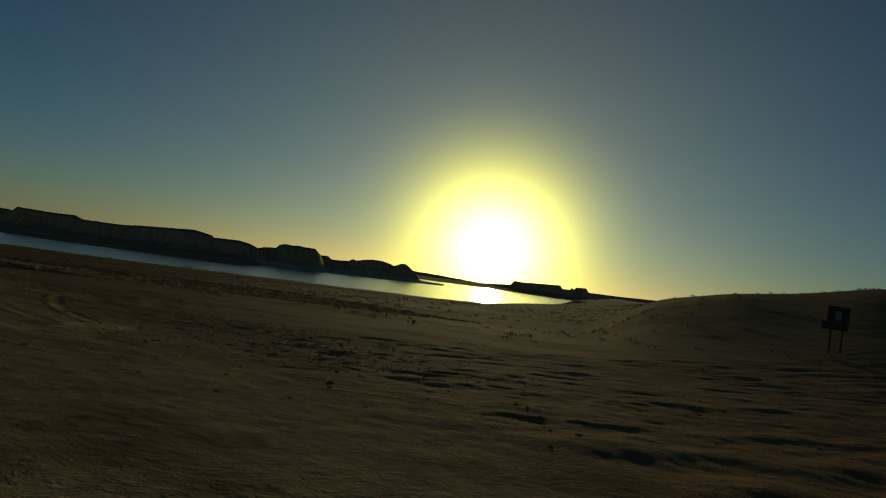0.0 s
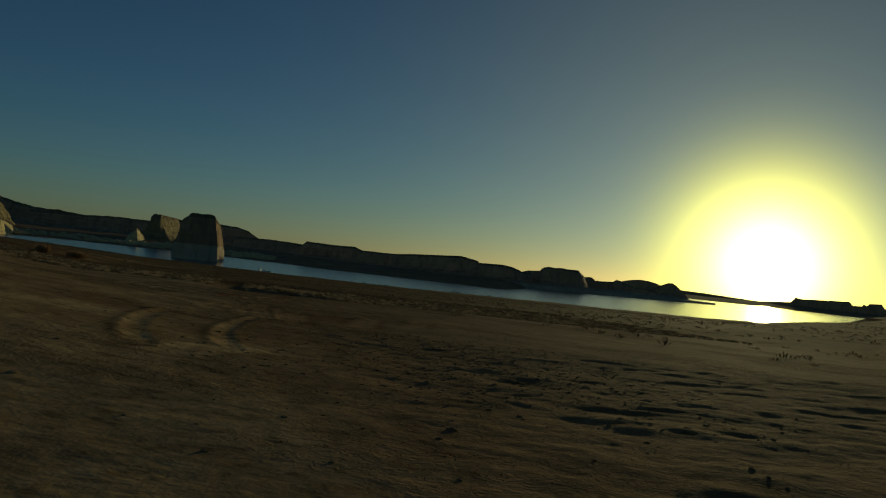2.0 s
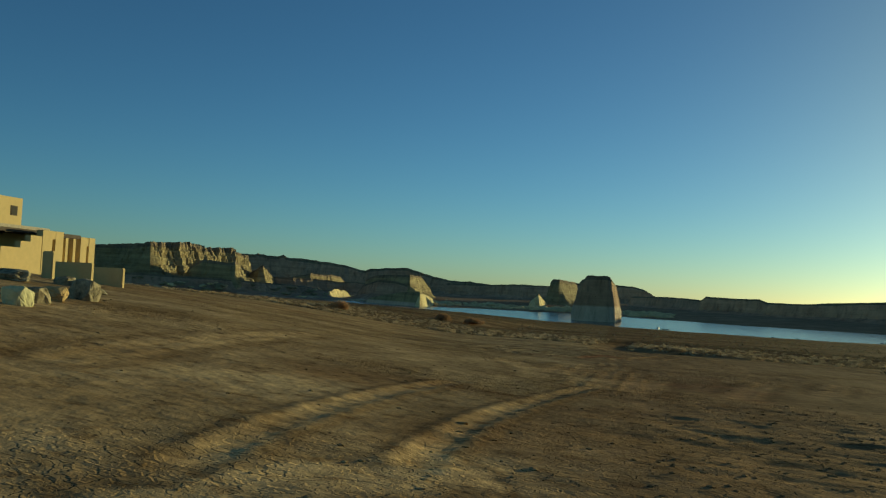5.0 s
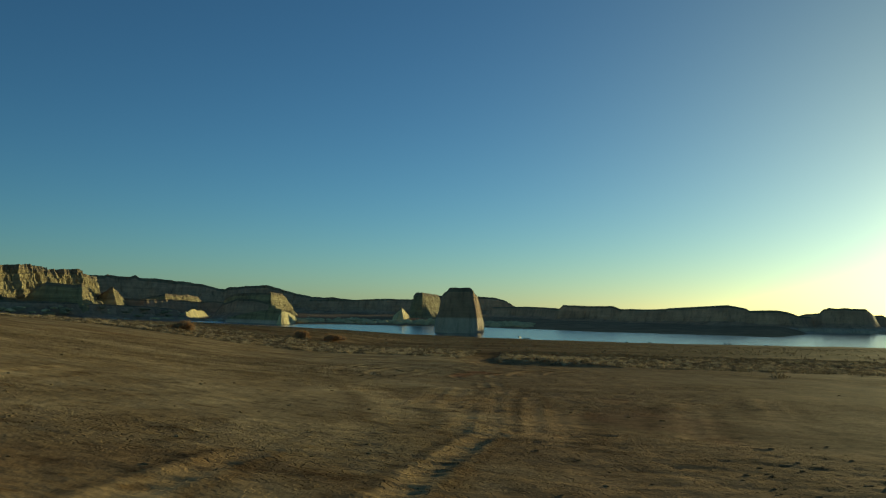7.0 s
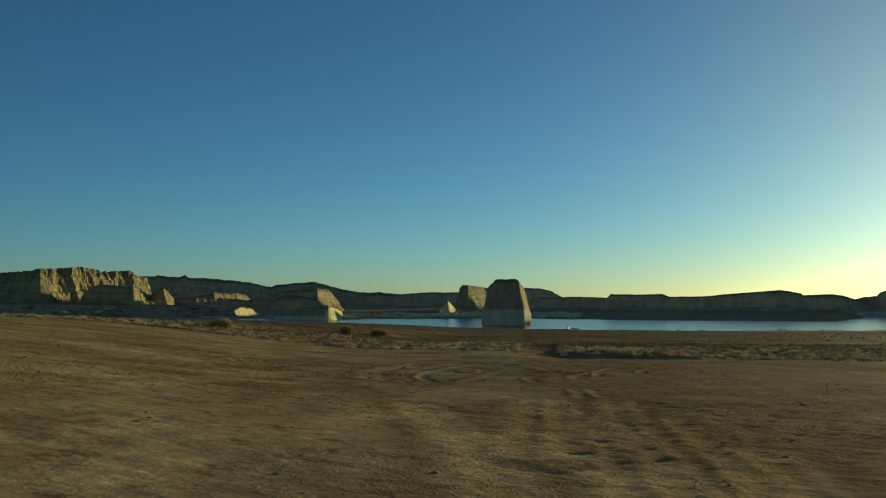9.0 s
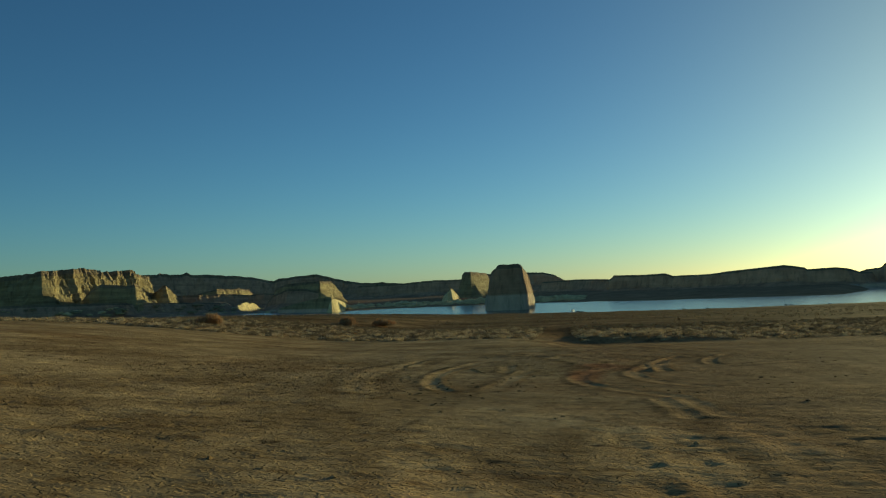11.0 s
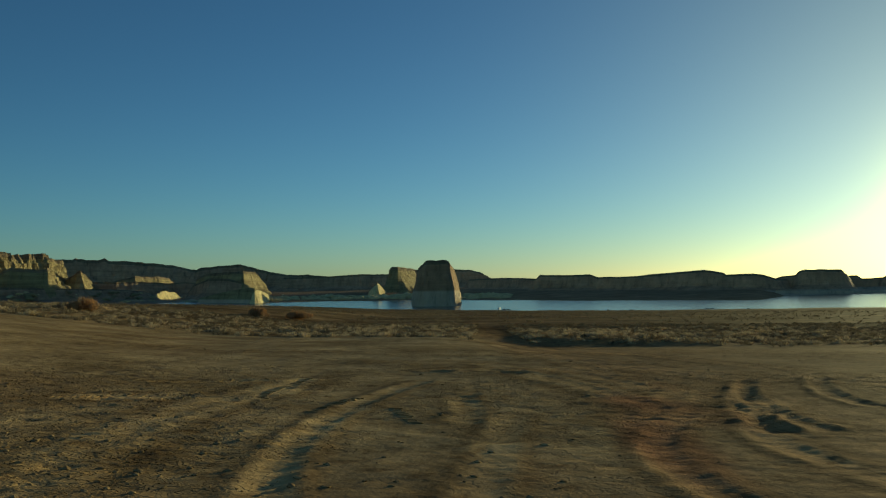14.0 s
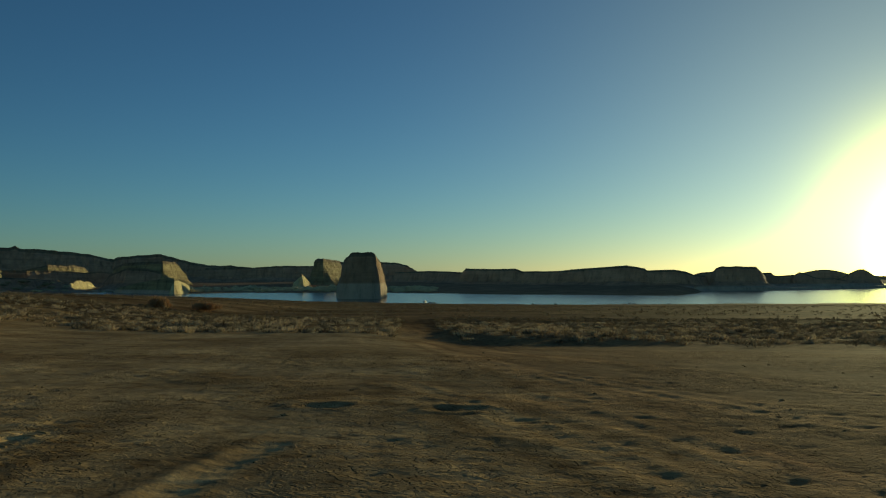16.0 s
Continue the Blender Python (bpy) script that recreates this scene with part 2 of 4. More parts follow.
LATTICE = np.random.default_rng(7).random((256, 256))


def value_noise(x, y, octaves=3):
    """Smooth noise from -1 to 1, in cells of one unit."""
    total, gain, norm = 0, 1.0, 0
    for k in range(octaves):
        fx, fy = np.floor(x).astype(int), np.floor(y).astype(int)
        u, v = x - fx, y - fy
        u, v = u * u * (3 - 2 * u), v * v * (3 - 2 * v)
        a = LATTICE[fx % 256, fy % 256] * (1 - u) + LATTICE[(fx + 1) % 256, fy % 256] * u
        b = LATTICE[fx % 256, (fy + 1) % 256] * (1 - u) + LATTICE[(fx + 1) % 256, (fy + 1) % 256] * u
        total = total + gain * (a * (1 - v) + b * v)
        norm += gain
        x, y, gain = x * 2.03 + 17.3, y * 2.03 + 5.1, gain * 0.5
    return 2 * total / norm - 1


# ---- ground ----
NEAR_SHORE = ([-70, -40, -30, -23, -18, -13, -7.4, -3.7, 1.4, 7.7, 13, 20, 26, 34, 38, 41, 43, 46, 70],
              [6000, 3300, 2900, 2300, 2050, 1740, 1450, 1310, 1225, 1165, 1150, 1175, 1240, 1320, 1500, 2200, 3000, 6000, 6000])
FAR_SHORE = ([-40, -30, -23, -18, -12, -9.7, -6, 0, 4, 9, 16, 20.5, 21.5, 24.5, 25.2, 43],
             [3400, 3000, 2950, 2600, 2000, 2060, 2020, 1970, 1880, 1740, 1680, 1690, 2180, 2230, 3900, 3950])
RIGHT_HILL = ([43.5, 46.8, 47.7, 49.4, 50.5, 56, 60, 75, 110, 140], [0, 8.0, 8.1, 8.7, 9.9, 11.5, 13.7, 15.3, 8.6, 0])


# tyre ruts: start, bend and end of each, and how deep the tread has dug
LOOPS = [((-3.3, 9.0), (-5.2, 1.3), (-2.9, -6.0), 0.017), ((-0.8, 9.5), (-3.2, -0.1), (-1.2, -5.3), 0.036),
         ((0.5, 3.2), (-0.1, -1.0), (-0.5, -5.2), 0.018), ((3.5, 3.8), (0.7, -0.7), (2.1, -4.0), 0.034),
         ((2.1, -4.0), (2.7, -5.6), (3.4, -6.8), 0.022), ((6.1, 6.0), (2.6, 2.0), (3.3, -1.6), 0.032),
         ((3.3, -1.6), (3.5, -3.2), (4.4, -4.3), 0.020), ((6.1, 3.1), (7.5, 4.1), (9.1, 5.1), 0.020),
         ((2.8, -6.5), (2.9, -8.2), (2.8, -10.2), 0.022), ((3.2, -6.5), (3.3, -8.2), (3.3, -10.0), 0.022)]
LANES = [((2.8, -15.0), (2.4, -20.8), (2.2, -25.5), 0.013), ((3.0, -13.5), (2.8, -20.7), (2.7, -26.0), 0.012),
         ((4.1, -14.0), (3.7, -20.5), (3.4, -25.8), 0.018), ((4.3, -18.5), (4.0, -22.5), (3.7, -25.8), 0.014),
         ((8.4, -14.5), (6.9, -20.0), (6.0, -24.5), 0.014), ((11.5, -11.0), (10.1, -16.1), (9.0, -20.0), 0.013),
         ((1.6, -10.5), (1.4, -16.0), (1.2, -21.5), 0.013), ((2.1, -10.5), (2.0, -15.5), (1.9, -21.0), 0.010),
         ((3.5, -9.5), (3.1, -15.0), (2.8, -21.0), 0.013), ((-1.1, -13.0), (1.0, -20.0), (1.3, -25.0), 0.007)]
FANS = [((4.0, 7.3), (2.9, 3.9), (1.8, 1.2), 0.016), ((6.4, 10.0), (4.1, 5.2), (4.2, 0.8), 0.042), ((5.6, 8.0), (3.5, 3.2), (3.6, 0.4), 0.036),
        ((8.2, 10.7), (6.0, 6.2), (6.2, 3.8), 0.044),
        ((0.3, 16.5), (2.0, 10.0), (2.9, 2.8), 0.016), ((2.0, 26.3), (4.2, 16.5), (6.4, 8.0), 0.014),
        ((5.0, 45.0), (5.4, 24.0), (8.4, 12.0), 0.014), ((2.9, 22.3), (3.9, 13.6), (6.0, 8.6), 0.016),
        ((2.2, 14.0), (2.8, 10.6), (3.6, 6.6), 0.016), ((2.0, 45.0), (3.3, 21.0), (3.4, 8.8), 0.012)]
SIDE_TRACKS = [((-7.0, 7.6), (-5.4, 7.3), (-4.2, 8.9), 0.018), ((-6.7, 3.7), (-5.7, 4.1), (-4.6, 5.2), 0.016),
               ((-3.6, 4.6), (-3.7, 7.1), (-3.5, 9.6), 0.016), ((-0.3, 5.9), (-0.1, 3.4), (-0.3, 1.5), 0.020),
               ((-1.2, 11.7), (0.3, 14.6), (1.5, 11.2), 0.014)]
TURNS = [((0.2, -40.4), (-0.7, -35.5), (0.1, -28.6), 0.034), ((1.5, -39.0), (0.9, -34.5), (2.8, -24.5), 0.040),
         ((-3.5, -37.0), (-5.4, -29.1), (-5.8, -20.5), 0.014), ((0.5, -41.4), (0.7, -39.0), (2.3, -38.6), 0.016)]
# rows of lug prints: start, bend and end
PRINTS = [((-6.7, 3.7), (-5.7, 4.1), (-4.6, 5.2)), ((-7.0, 7.6), (-5.4, 7.3), (-4.2, 8.9)), ((-3.6, 4.6), (-3.7, 7.1), (-3.5, 9.6)),
          ((-1.3, 3.6), (-1.1, 2.4), (-0.8, 1.4)), ((-1.9, 5.0), (-2.3, 3.6), (-2.4, 2.6)), ((-5.0, 4.0), (-4.8, 4.3), (-4.6, 4.7))]
RUTS = LOOPS + LANES + FANS + SIDE_TRACKS + TURNS


def tyre_ruts(x, y):
    """A groove rubbed in by wheels, with a low bank on either side along every rut, cross-cut by the tread."""
    total, worn_shaded = np.zeros_like(x), np.zeros_like(x)
    for a, b, c, depth in RUTS:
        a, b, c = np.array(a), np.array(b), np.array(c)
        lo, hi = np.minimum(np.minimum(a, b), c) - 1, np.maximum(np.maximum(a, b), c) + 1
        box = (x > lo[0]) & (x < hi[0]) & (y > lo[1]) & (y < hi[1])
        if not box.any():
            continue
        q = np.stack([x[box], y[box]], 1)
        best, along = np.full(len(q), 9.0), np.zeros(len(q))
        for k in np.linspace(0, 1, 60):
            d = np.hypot(*(q - ((1 - k) ** 2 * a + 2 * k * (1 - k) * b + k * k * c)).T)
            along = np.where(d < best, k, along)
            best = np.minimum(best, d)
        ends = smooth01(along, 0, 0.08) * (1 - smooth01(along, 0.92, 1))
        length = np.linalg.norm(c - a)
        tread = 0.35 * np.sin(along * length * 2 * math.pi / 0.34)
        crumbs = 1 + 0.9 * value_noise(q[:, 0] / 0.35 + 11, q[:, 1] / 0.35 + 3, 2)
        groove = -0.5 * depth / (1 + (best / 0.17) ** 6) * (1 + tread) + 0.62 * depth * np.exp(-((best - 0.27) / 0.10) ** 2) * crumbs
        total[box] += 0.7 * groove * ends
        worn_shaded[box] = np.maximum(worn_shaded[box], np.exp(-(best / (0.30 if depth > 0.017 else 0.55)) ** 2) * ends)
    return total, worn_shaded


def trodden_sand(x, y):
    """Where the sand is trampled, from 0 to 1; the rest is smooth."""
    patches = 0.05 + 0.80 * smooth01(value_noise(x / 5.5 + 2.7, y / 6.5 + 40.3, 2), -0.1, 0.4)
    bank = smooth01(-x - 1.2 + value_noise(x / 2.5, y / 2.5), 0, 2.5) * smooth01(y, -20, -12) * (1 - smooth01(y, 8, 16))
    churned = smooth01(-y + 2 * value_noise(x / 3 + 9, y / 3), 25, 31) * smooth01(x + 1.5 * value_noise(x / 2, y / 2 + 7), 1.0, 3.5)
    ahead = 0.75 * smooth01(y, 5, 9) * (1 - smooth01(y, 24, 34)) * smooth01(value_noise(x / 2.2 + 14, y / 2.6 + 6, 3), -0.25, 0.25) * (1 - smooth01(np.abs(x), 7, 11))
    patches = np.maximum(patches, ahead)
    return np.maximum(np.maximum(patches * (1 - 0.6 * smooth01(-y, 26, 32)), bank), 0.45 * churned) * (1 - smooth01(np.hypot(x, y), 60, 120))


def ground_height(x, y):
    x, y = np.asarray(x, float), np.asarray(y, float)
    r = np.hypot(x, y) + 1e-6
    az = np.degrees(np.arctan2(x, y))
    wobble = 1 + 0.03 * value_noise(x / 90 + 50, y / 90 + 9)
    near, far = np.interp(az, *NEAR_SHORE) * wobble, np.interp(az, *FAR_SHORE) * wobble
    k = np.minimum(1, 130 / r)
    plane = -0.0385 * y * k - 0.011 * x * k
    t = np.clip((r - 130) / np.maximum(near - 130, 1), 0, 1)
    z = plane * (1 - t) + LAKE_Z * t
    z = np.where(near > 4500, plane, z)
    # the bank that climbs towards the building
    foot = np.interp(y, (-62, -52, -40, -20, 0, 30, 60), (6, 1, -3.5, -2, 4, 10, 17))
    z = z + 3.4 * np.tanh(0.040 * 2.6 * np.logaddexp(0, (-2.6 - x - foot) / 2.6)) * (1 - smooth01(r, 110, 600))
    # a shallow hollow beside the lane to the lake
    z = z - 0.6 * smooth01(x, -2, 6) * smooth01(y, 18, 45) * (1 - smooth01(r, 80, 130))
    # the scarp where the scrub begins, facing the track
    brink = y - 50 + 0.25 * (x - 5) - 3 * value_noise(x / 7 + 20, x * 0 + 4, 2)
    z = z + 0.5 * smooth01(brink, -3, 2.5) * (1 - smooth01(brink, 8, 40)) * smooth01(x, 3.5, 7) * (1 - smooth01(x, 10, 22))
    # the low hill with the notice board
    x2, y2 = x + 2.26, y + 56.4
    a2, r2 = np.degrees(np.arctan2(x2, y2)), np.hypot(x2, y2)
    hill = sum(np.interp(a2 + o, *RIGHT_HILL) for o in (-1.4, -0.7, 0, 0.7, 1.4)) / 5
    z = z + hill * smooth01(r2, 25, 170) * (1 - smooth01(r2, 400, 1500))
    # loose sand and hummocks
    strip = smooth01(y + 4 * value_noise(x / 14, y / 14), 46, 60) * (1 - smooth01(r, 110, 180))
    near_by = 1 - smooth01(r, 60, 120)
    z = z + 0.03 * value_noise(x / 9, y / 9, 1) + 0.012 * value_noise(x / 1.3, y / 0.9) * near_by
    # trampled patches between smooth sand, and wheel-churned hummocks beside the turn
    trampled = trodden_sand(x, y)
    pits = np.maximum(0, value_noise(x / 0.24 + 60, y / 0.20, 2) - 0.30)
    z = z + trampled * (0.017 * value_noise(x / 0.45 + 8, y / 0.38 + 1, 3) - 0.050 * pits)
    hummocks = smooth01(x - 2.2 + 1.2 * value_noise(x / 3, y / 3), 0, 2.5) * smooth01(-y, 26, 31)
    z = z + hummocks * near_by * (0.075 * value_noise(x / 1.7 + 8, y / 1.0 + 1, 3) - 0.02 * np.maximum(0, value_noise(x / 0.42 + 60, y / 0.33, 2) - 0.2))
    z = z + strip * 0.42 * np.maximum(0, value_noise(x / 3.4 + 31, y / 2.2 + 11))
    z = z + 0.006 * (0.5 - np.abs(value_noise(x / 0.8 + 3, y / 0.6 + 8, 2))) * (1 - smooth01(r, 40, 70))
    z = z + tyre_ruts(x, y)[0]
    # two dug-out hollows with their spoil
    for cx, cy in ((-0.7, 11.9), (1.1, 11.5)):
        d = np.hypot((x - cx) / 0.32, (y - cy) / 0.30) + 0.35 * value_noise(x / 0.3, y / 0.3, 2)
        z = z - 0.035 * np.exp(-d * d) + 0.022 * np.exp(-((d - 1.5) / 0.45) ** 2)
    z = z + 0.8 * value_noise(x / 45, y / 45) * smooth01(r, 200, 800)
    # lake bed and the far shore
    wet = (r > near) & (near < 4500)
    bed = LAKE_Z - np.clip(np.minimum((r - near) * 0.03, (far - r) * 0.03), -14, 3)
    bed = np.where(r > far, bed + 3.0 * value_noise(x / 60, y / 60) * np.clip((r - far) / 60, 0, 1), bed)
    return np.where(wet, bed, z)


def ground_z(x, y):
    return float(ground_height(np.array([x]), np.array([y]))[0])


def axis(lo, hi, step, reach):
    core = np.arange(lo, hi, step)
    out, d = [], step
    while sum(out) < reach:
        d *= 1.045
        out.append(d)
    grow = np.cumsum(out)
    return np.concatenate([(lo - grow)[::-1], core, core[-1] + grow])


# patches of red soil: centre, half widths and strength
RED_SOIL = [(1.9, 0.0, 0.65, 3.6, 1.0), (3.4, 2.0, 0.6, 3.4, 0.5), (2.5, 4.4, 0.7, 2.6, 0.8), (3.9, 7.2, 0.7, 1.6, 0.6), (6.6, -19.5, 2.6, 6.0, 0.7), (1.6, 9.0, 2.0, 3.5, 0.4)]


def build_ground():
    xs, ys = axis(-8.5, 11, 0.075, 4900), axis(-48, 20, 0.075, 4900)
    gx, gy = np.meshgrid(xs, ys)
    gz = ground_height(gx, gy)
    nx, ny = len(xs), len(ys)
    me = bpy.data.meshes.new("ground")
    co = np.stack([gx, gy, gz], -1).reshape(-1, 3)
    i = np.arange(nx * ny).reshape(ny, nx)
    quads = np.stack([i[:-1, :-1], i[:-1, 1:], i[1:, 1:], i[1:, :-1]], -1).reshape(-1, 4)
    me.vertices.add(len(co))
    me.vertices.foreach_set("co", co.ravel())
    me.loops.add(quads.size)
    me.loops.foreach_set("vertex_index", quads.ravel())
    me.polygons.add(len(quads))
    me.polygons.foreach_set("loop_start", np.arange(0, quads.size, 4))
    me.polygons.foreach_set("use_smooth", np.ones(len(quads), bool))
    me.materials.append(SAND)
    me.update(calc_edges=True)
    me.validate()
    px, py = gx.ravel(), gy.ravel()
    red = sum(a * np.exp(-((px - cx) / rx) ** 2 - ((py - cy) / ry) ** 2) for cx, cy, rx, ry, a in RED_SOIL)
    red = smooth01(red + 0.45 * value_noise(px / 1.7 + 5, py / 3.5 + 2, 3), 0.35, 0.95)
    me.attributes.new("ruddy", "FLOAT", "POINT").data.foreach_set("value", red)
    me.attributes.new("trodden", "FLOAT", "POINT").data.foreach_set("value", trodden_sand(px, py))
    me.attributes.new("worn_shaded", "FLOAT", "POINT").data.foreach_set("value", tyre_ruts(gx.ravel(), gy.ravel())[1])
    tagged(new("ground", me), "rutted brown desert sand sloping down to the lake", "ground", kind="structure")


build_ground()


def build_water():
    ring = [(4950 * math.cos(a), 4950 * math.sin(a), LAKE_Z) for a in np.linspace(0, 2 * math.pi, 97)[:-1]]
    bm = bmesh.new()
    bm.faces.new([bm.verts.new(v) for v in ring])
    tagged(part("water", bm, WATER), "calm lake water mirroring the morning sky", "lake", kind="structure")


build_water()


# ---- mesas and rocks ----
def polar(az, d):
    return np.array([d * math.sin(radians(az)), d * math.cos(radians(az))])


def mesa(front, depth, material, label, name="mesa", talus=0.45, step=8.0, rough=1.0, seed=0, bottom=None, taper=0.10, category="mesa", rounds=0, fall=0.0):
    """A sandstone mesa. front: azimuth, distance and elevation of its top edge, from left to right; depth: how far it goes back."""
    rng = np.random.default_rng(seed)
    f = np.array(front, float)
    for _ in range(rounds):
        cut = np.stack([0.75 * f[:-1] + 0.25 * f[1:], 0.25 * f[:-1] + 0.75 * f[1:]], 1).reshape(-1, 3)
        f = np.concatenate([f[:1], cut, f[-1:]])
    rows = []
    for p, q in zip(f[:-1], f[1:]):
        k = max(1, int(np.linalg.norm(polar(p[0], p[1]) - polar(q[0], q[1])) / step))
        rows += [p + (q - p) * j / k for j in range(k)]
    rows = np.array(rows + [f[-1]])
    top = rows[:, 1] * np.tan(np.radians(rows[:, 2])) + 1.6
    near = np.array([polar(a, d) for a, d, e in rows])
    back = np.array([polar(a, rows[:, 1].max() + depth) for a, d, e in rows])[::-1]
    pts, zs = np.concatenate([near, back]), np.concatenate([top, (top - 0.01 * depth - fall * (top - LAKE_Z))[::-1]])
    m = len(pts)
    tangent = np.roll(pts, -1, 0) - np.roll(pts, 1, 0)
    normal = np.stack([tangent[:, 1], -tangent[:, 0]], 1)
    normal /= np.linalg.norm(normal, axis=1)[:, None] + 1e-9
    nxt = np.roll(pts, -1, 0)
    if np.sum(pts[:, 0] * nxt[:, 1] - nxt[:, 0] * pts[:, 1]) < 0:
        normal = -normal
    base = LAKE_Z - 3 if bottom is None else bottom
    h = np.maximum(zs - base, 2.0)
    hm = float(h.max())
    along = np.concatenate([[0], np.cumsum(np.linalg.norm(np.diff(pts, axis=0), axis=1))])
    flute = value_noise(along / 34 + seed * 3.1, along * 0 + seed, 3)
    crack = 0.35 - np.abs(value_noise(along / 16 + 5.3 * seed, along * 0 + 3.3, 3))
    fine = value_noise(along / 7 + seed, along * 0 + 2.7 * seed, 3)
    broad = value_noise(along / 110 + 4.1 * seed, along * 0 + 1.9 * seed, 2)
    zs = zs + rough * hm * (0.012 * fine + 0.016 * flute + 0.03 * broad + 0.02 * (np.maximum(0, crack) - 0.1))
    verts, faces = [], []
    levels = [0.0, 0.10, 0.20, 0.30, 0.38, 0.42, 0.47, 0.48, 0.56, 0.57, 0.64, 0.70, 0.71, 0.78, 0.84, 0.85, 0.91, 0.96, 0.985, 1.0]
    ledges = rough * hm * rng.uniform(0.012, 0.035, 4)
    for li, v in enumerate(levels):
        slope = talus * hm * max(0.0, (0.42 - v) / 0.42) ** 1.25
        flare = taper * hm * min(1.0, (1.0 - v) / 0.58)
        ledge = sum(w for w, k in zip(ledges, (7, 9, 12, 15)) if li < k)
        gully = rough * 0.16 * hm * value_noise(along / 26 + 2.2 * seed, along * 0 + v * 1.6, 3) * (v < 0.42)
        worn_in = value_noise(along / 48 + 7.7 * seed, along * 0 + 2.6 * v + seed, 3)
        cliff = rough * hm * (0.09 * broad + 0.04 * flute + 0.055 * crack * (0.6 + 0.8 * worn_in) + 0.05 * worn_in + 0.03 * fine) * min(0.9, 0.35 + v)
        wob = rough * 0.045 * hm * value_noise(along / 15 + 1.7 * seed, along * 0 + 5.0 * v + seed, 3)
        rim = 0.035 * hm * max(0.0, (v - 0.88) / 0.12) ** 2
        p = pts + normal * (slope + flare - rim + ledge + gully + cliff + wob)[:, None]
        z = base + h * v if li < len(levels) - 1 else zs
        if 0 < li < len(levels) - 1:
            z = z + 0.012 * hm * rough * value_noise(along / 22 + li, along * 0 + seed + li, 2)
        verts += [(p[i, 0], p[i, 1], z[i]) for i in range(m)]
    L = len(levels)
    for li in range(L - 1):
        for i in range(m):
            a, b = li * m + i, li * m + (i + 1) % m
            faces.append((a, b, b + m, a + m))
    t0 = (L - 1) * m
    top_faces = [(t0 + i, t0 + i + 1, t0 + m - 2 - i, t0 + m - 1 - i) for i in range(m // 2 - 1)]
    if hm < 40:
        return tagged(mesh_object(name, verts, faces + top_faces, material), label, category)
    # the larger ones: debris slope, standing face and dark caprock
    e = new(name)
    mid = pts.mean(0)
    e.location = (mid[0], mid[1], base)
    local = np.array(verts) - np.array([mid[0], mid[1], base])
    for part_name, lo, hi, extra, stone in (("talus", 0, 5, [], material), ("rock_face", 5, 16, [], material), ("caprock", 16, L - 1, top_faces, CAP)):
        ring = faces[lo * m:hi * m] + extra
        used = sorted({v for f in ring for v in f})
        where = {v: k for k, v in enumerate(used)}
        mesh_object(part_name, local[used], [[where[v] for v in f] for f in ring], stone, parent=e)
    return tagged(e, label, category)


mesa([(1.3, 3400, .2), (3.5, 3200, .27), (4.9, 2950, .24), (5.6, 2800, .2), (6.2, 2760, .1)], 80, MESA, "low dark sandstone rise on the far shore", "rock_hill", seed=25, talus=0.8, rough=0.5, category="hill")
mesa([(5.7, 2480, .15), (5.85, 2450, .22), (6.1, 2450, .44), (7.6, 2400, .40), (9.4, 2350, .42), (9.9, 2350, .23), (11.9, 2290, .25), (13.3, 2240, .34),
      (16.7, 2150, .61), (17.2, 2150, .54), (17.9, 2150, .39), (18.05, 2150, .26), (19.7, 2150, .30), (20.3, 2150, .20), (21.0, 2180, -.05), (22.6, 2450, -.1)],
     250, MESA, "long dark sandstone mesa along the far shore", seed=1, talus=1.3, rough=0.55)
mesa([(20.9, 2300, -.02), (21.4, 2300, .12), (22.1, 2290, .19), (22.35, 2280, .42), (22.7, 2280, .52), (23.2, 2280, .49), (23.6, 2280, .53), (24.0, 2280, .48), (24.8, 2290, .47),
      (25.1, 2330, .2), (25.3, 2400, -.1)], 300, MESA, "flat-topped sandstone butte in shade", "butte", seed=2, talus=0.9, rough=0.5, category="butte")
mesa([(24.8, 2700, .0), (25.2, 2700, .09), (25.6, 2700, .1), (25.85, 2700, -.1), (26.3, 2700, -.1), (26.85, 2700, -.05), (27.0, 2690, -.06), (27.25, 2690, .12), (27.6, 2690, .05), (28.05, 2700, -.17),
      (28.5, 2710, -.28), (29.3, 2720, -.27), (29.9, 2730, -.4)], 150, MESA, "low broken sandstone hills by the lake", "rock_hill", seed=3, talus=1.1, rough=0.35, step=5, category="hill")
mesa([(29.2, 2900, -.36), (29.7, 2900, -.2), (30.1, 2900, .06), (30.4, 2900, .22), (30.6, 2900, .29), (30.85, 2900, .3), (31.15, 2900, .12), (31.45, 2900, -.12), (31.8, 2900, -.4)], 120, MESA,
     "pointed dark sandstone hill by the water", "rock_hill", seed=4, talus=0.8, rough=0.4, step=5, category="hill")
mesa([(26.2, 4700, -.3), (26.9, 4700, -.1), (27.7, 4700, .15), (28.4, 4700, .27), (29.0, 4700, .27), (29.7, 4700, .12), (30.3, 4700, -.1), (30.8, 4700, -.3)], 200, MESA, "broad domed mountain far beyond the lake", "mountain",
     rough=0.08, seed=5, rounds=2, talus=0.1, step=30, category="mountain")
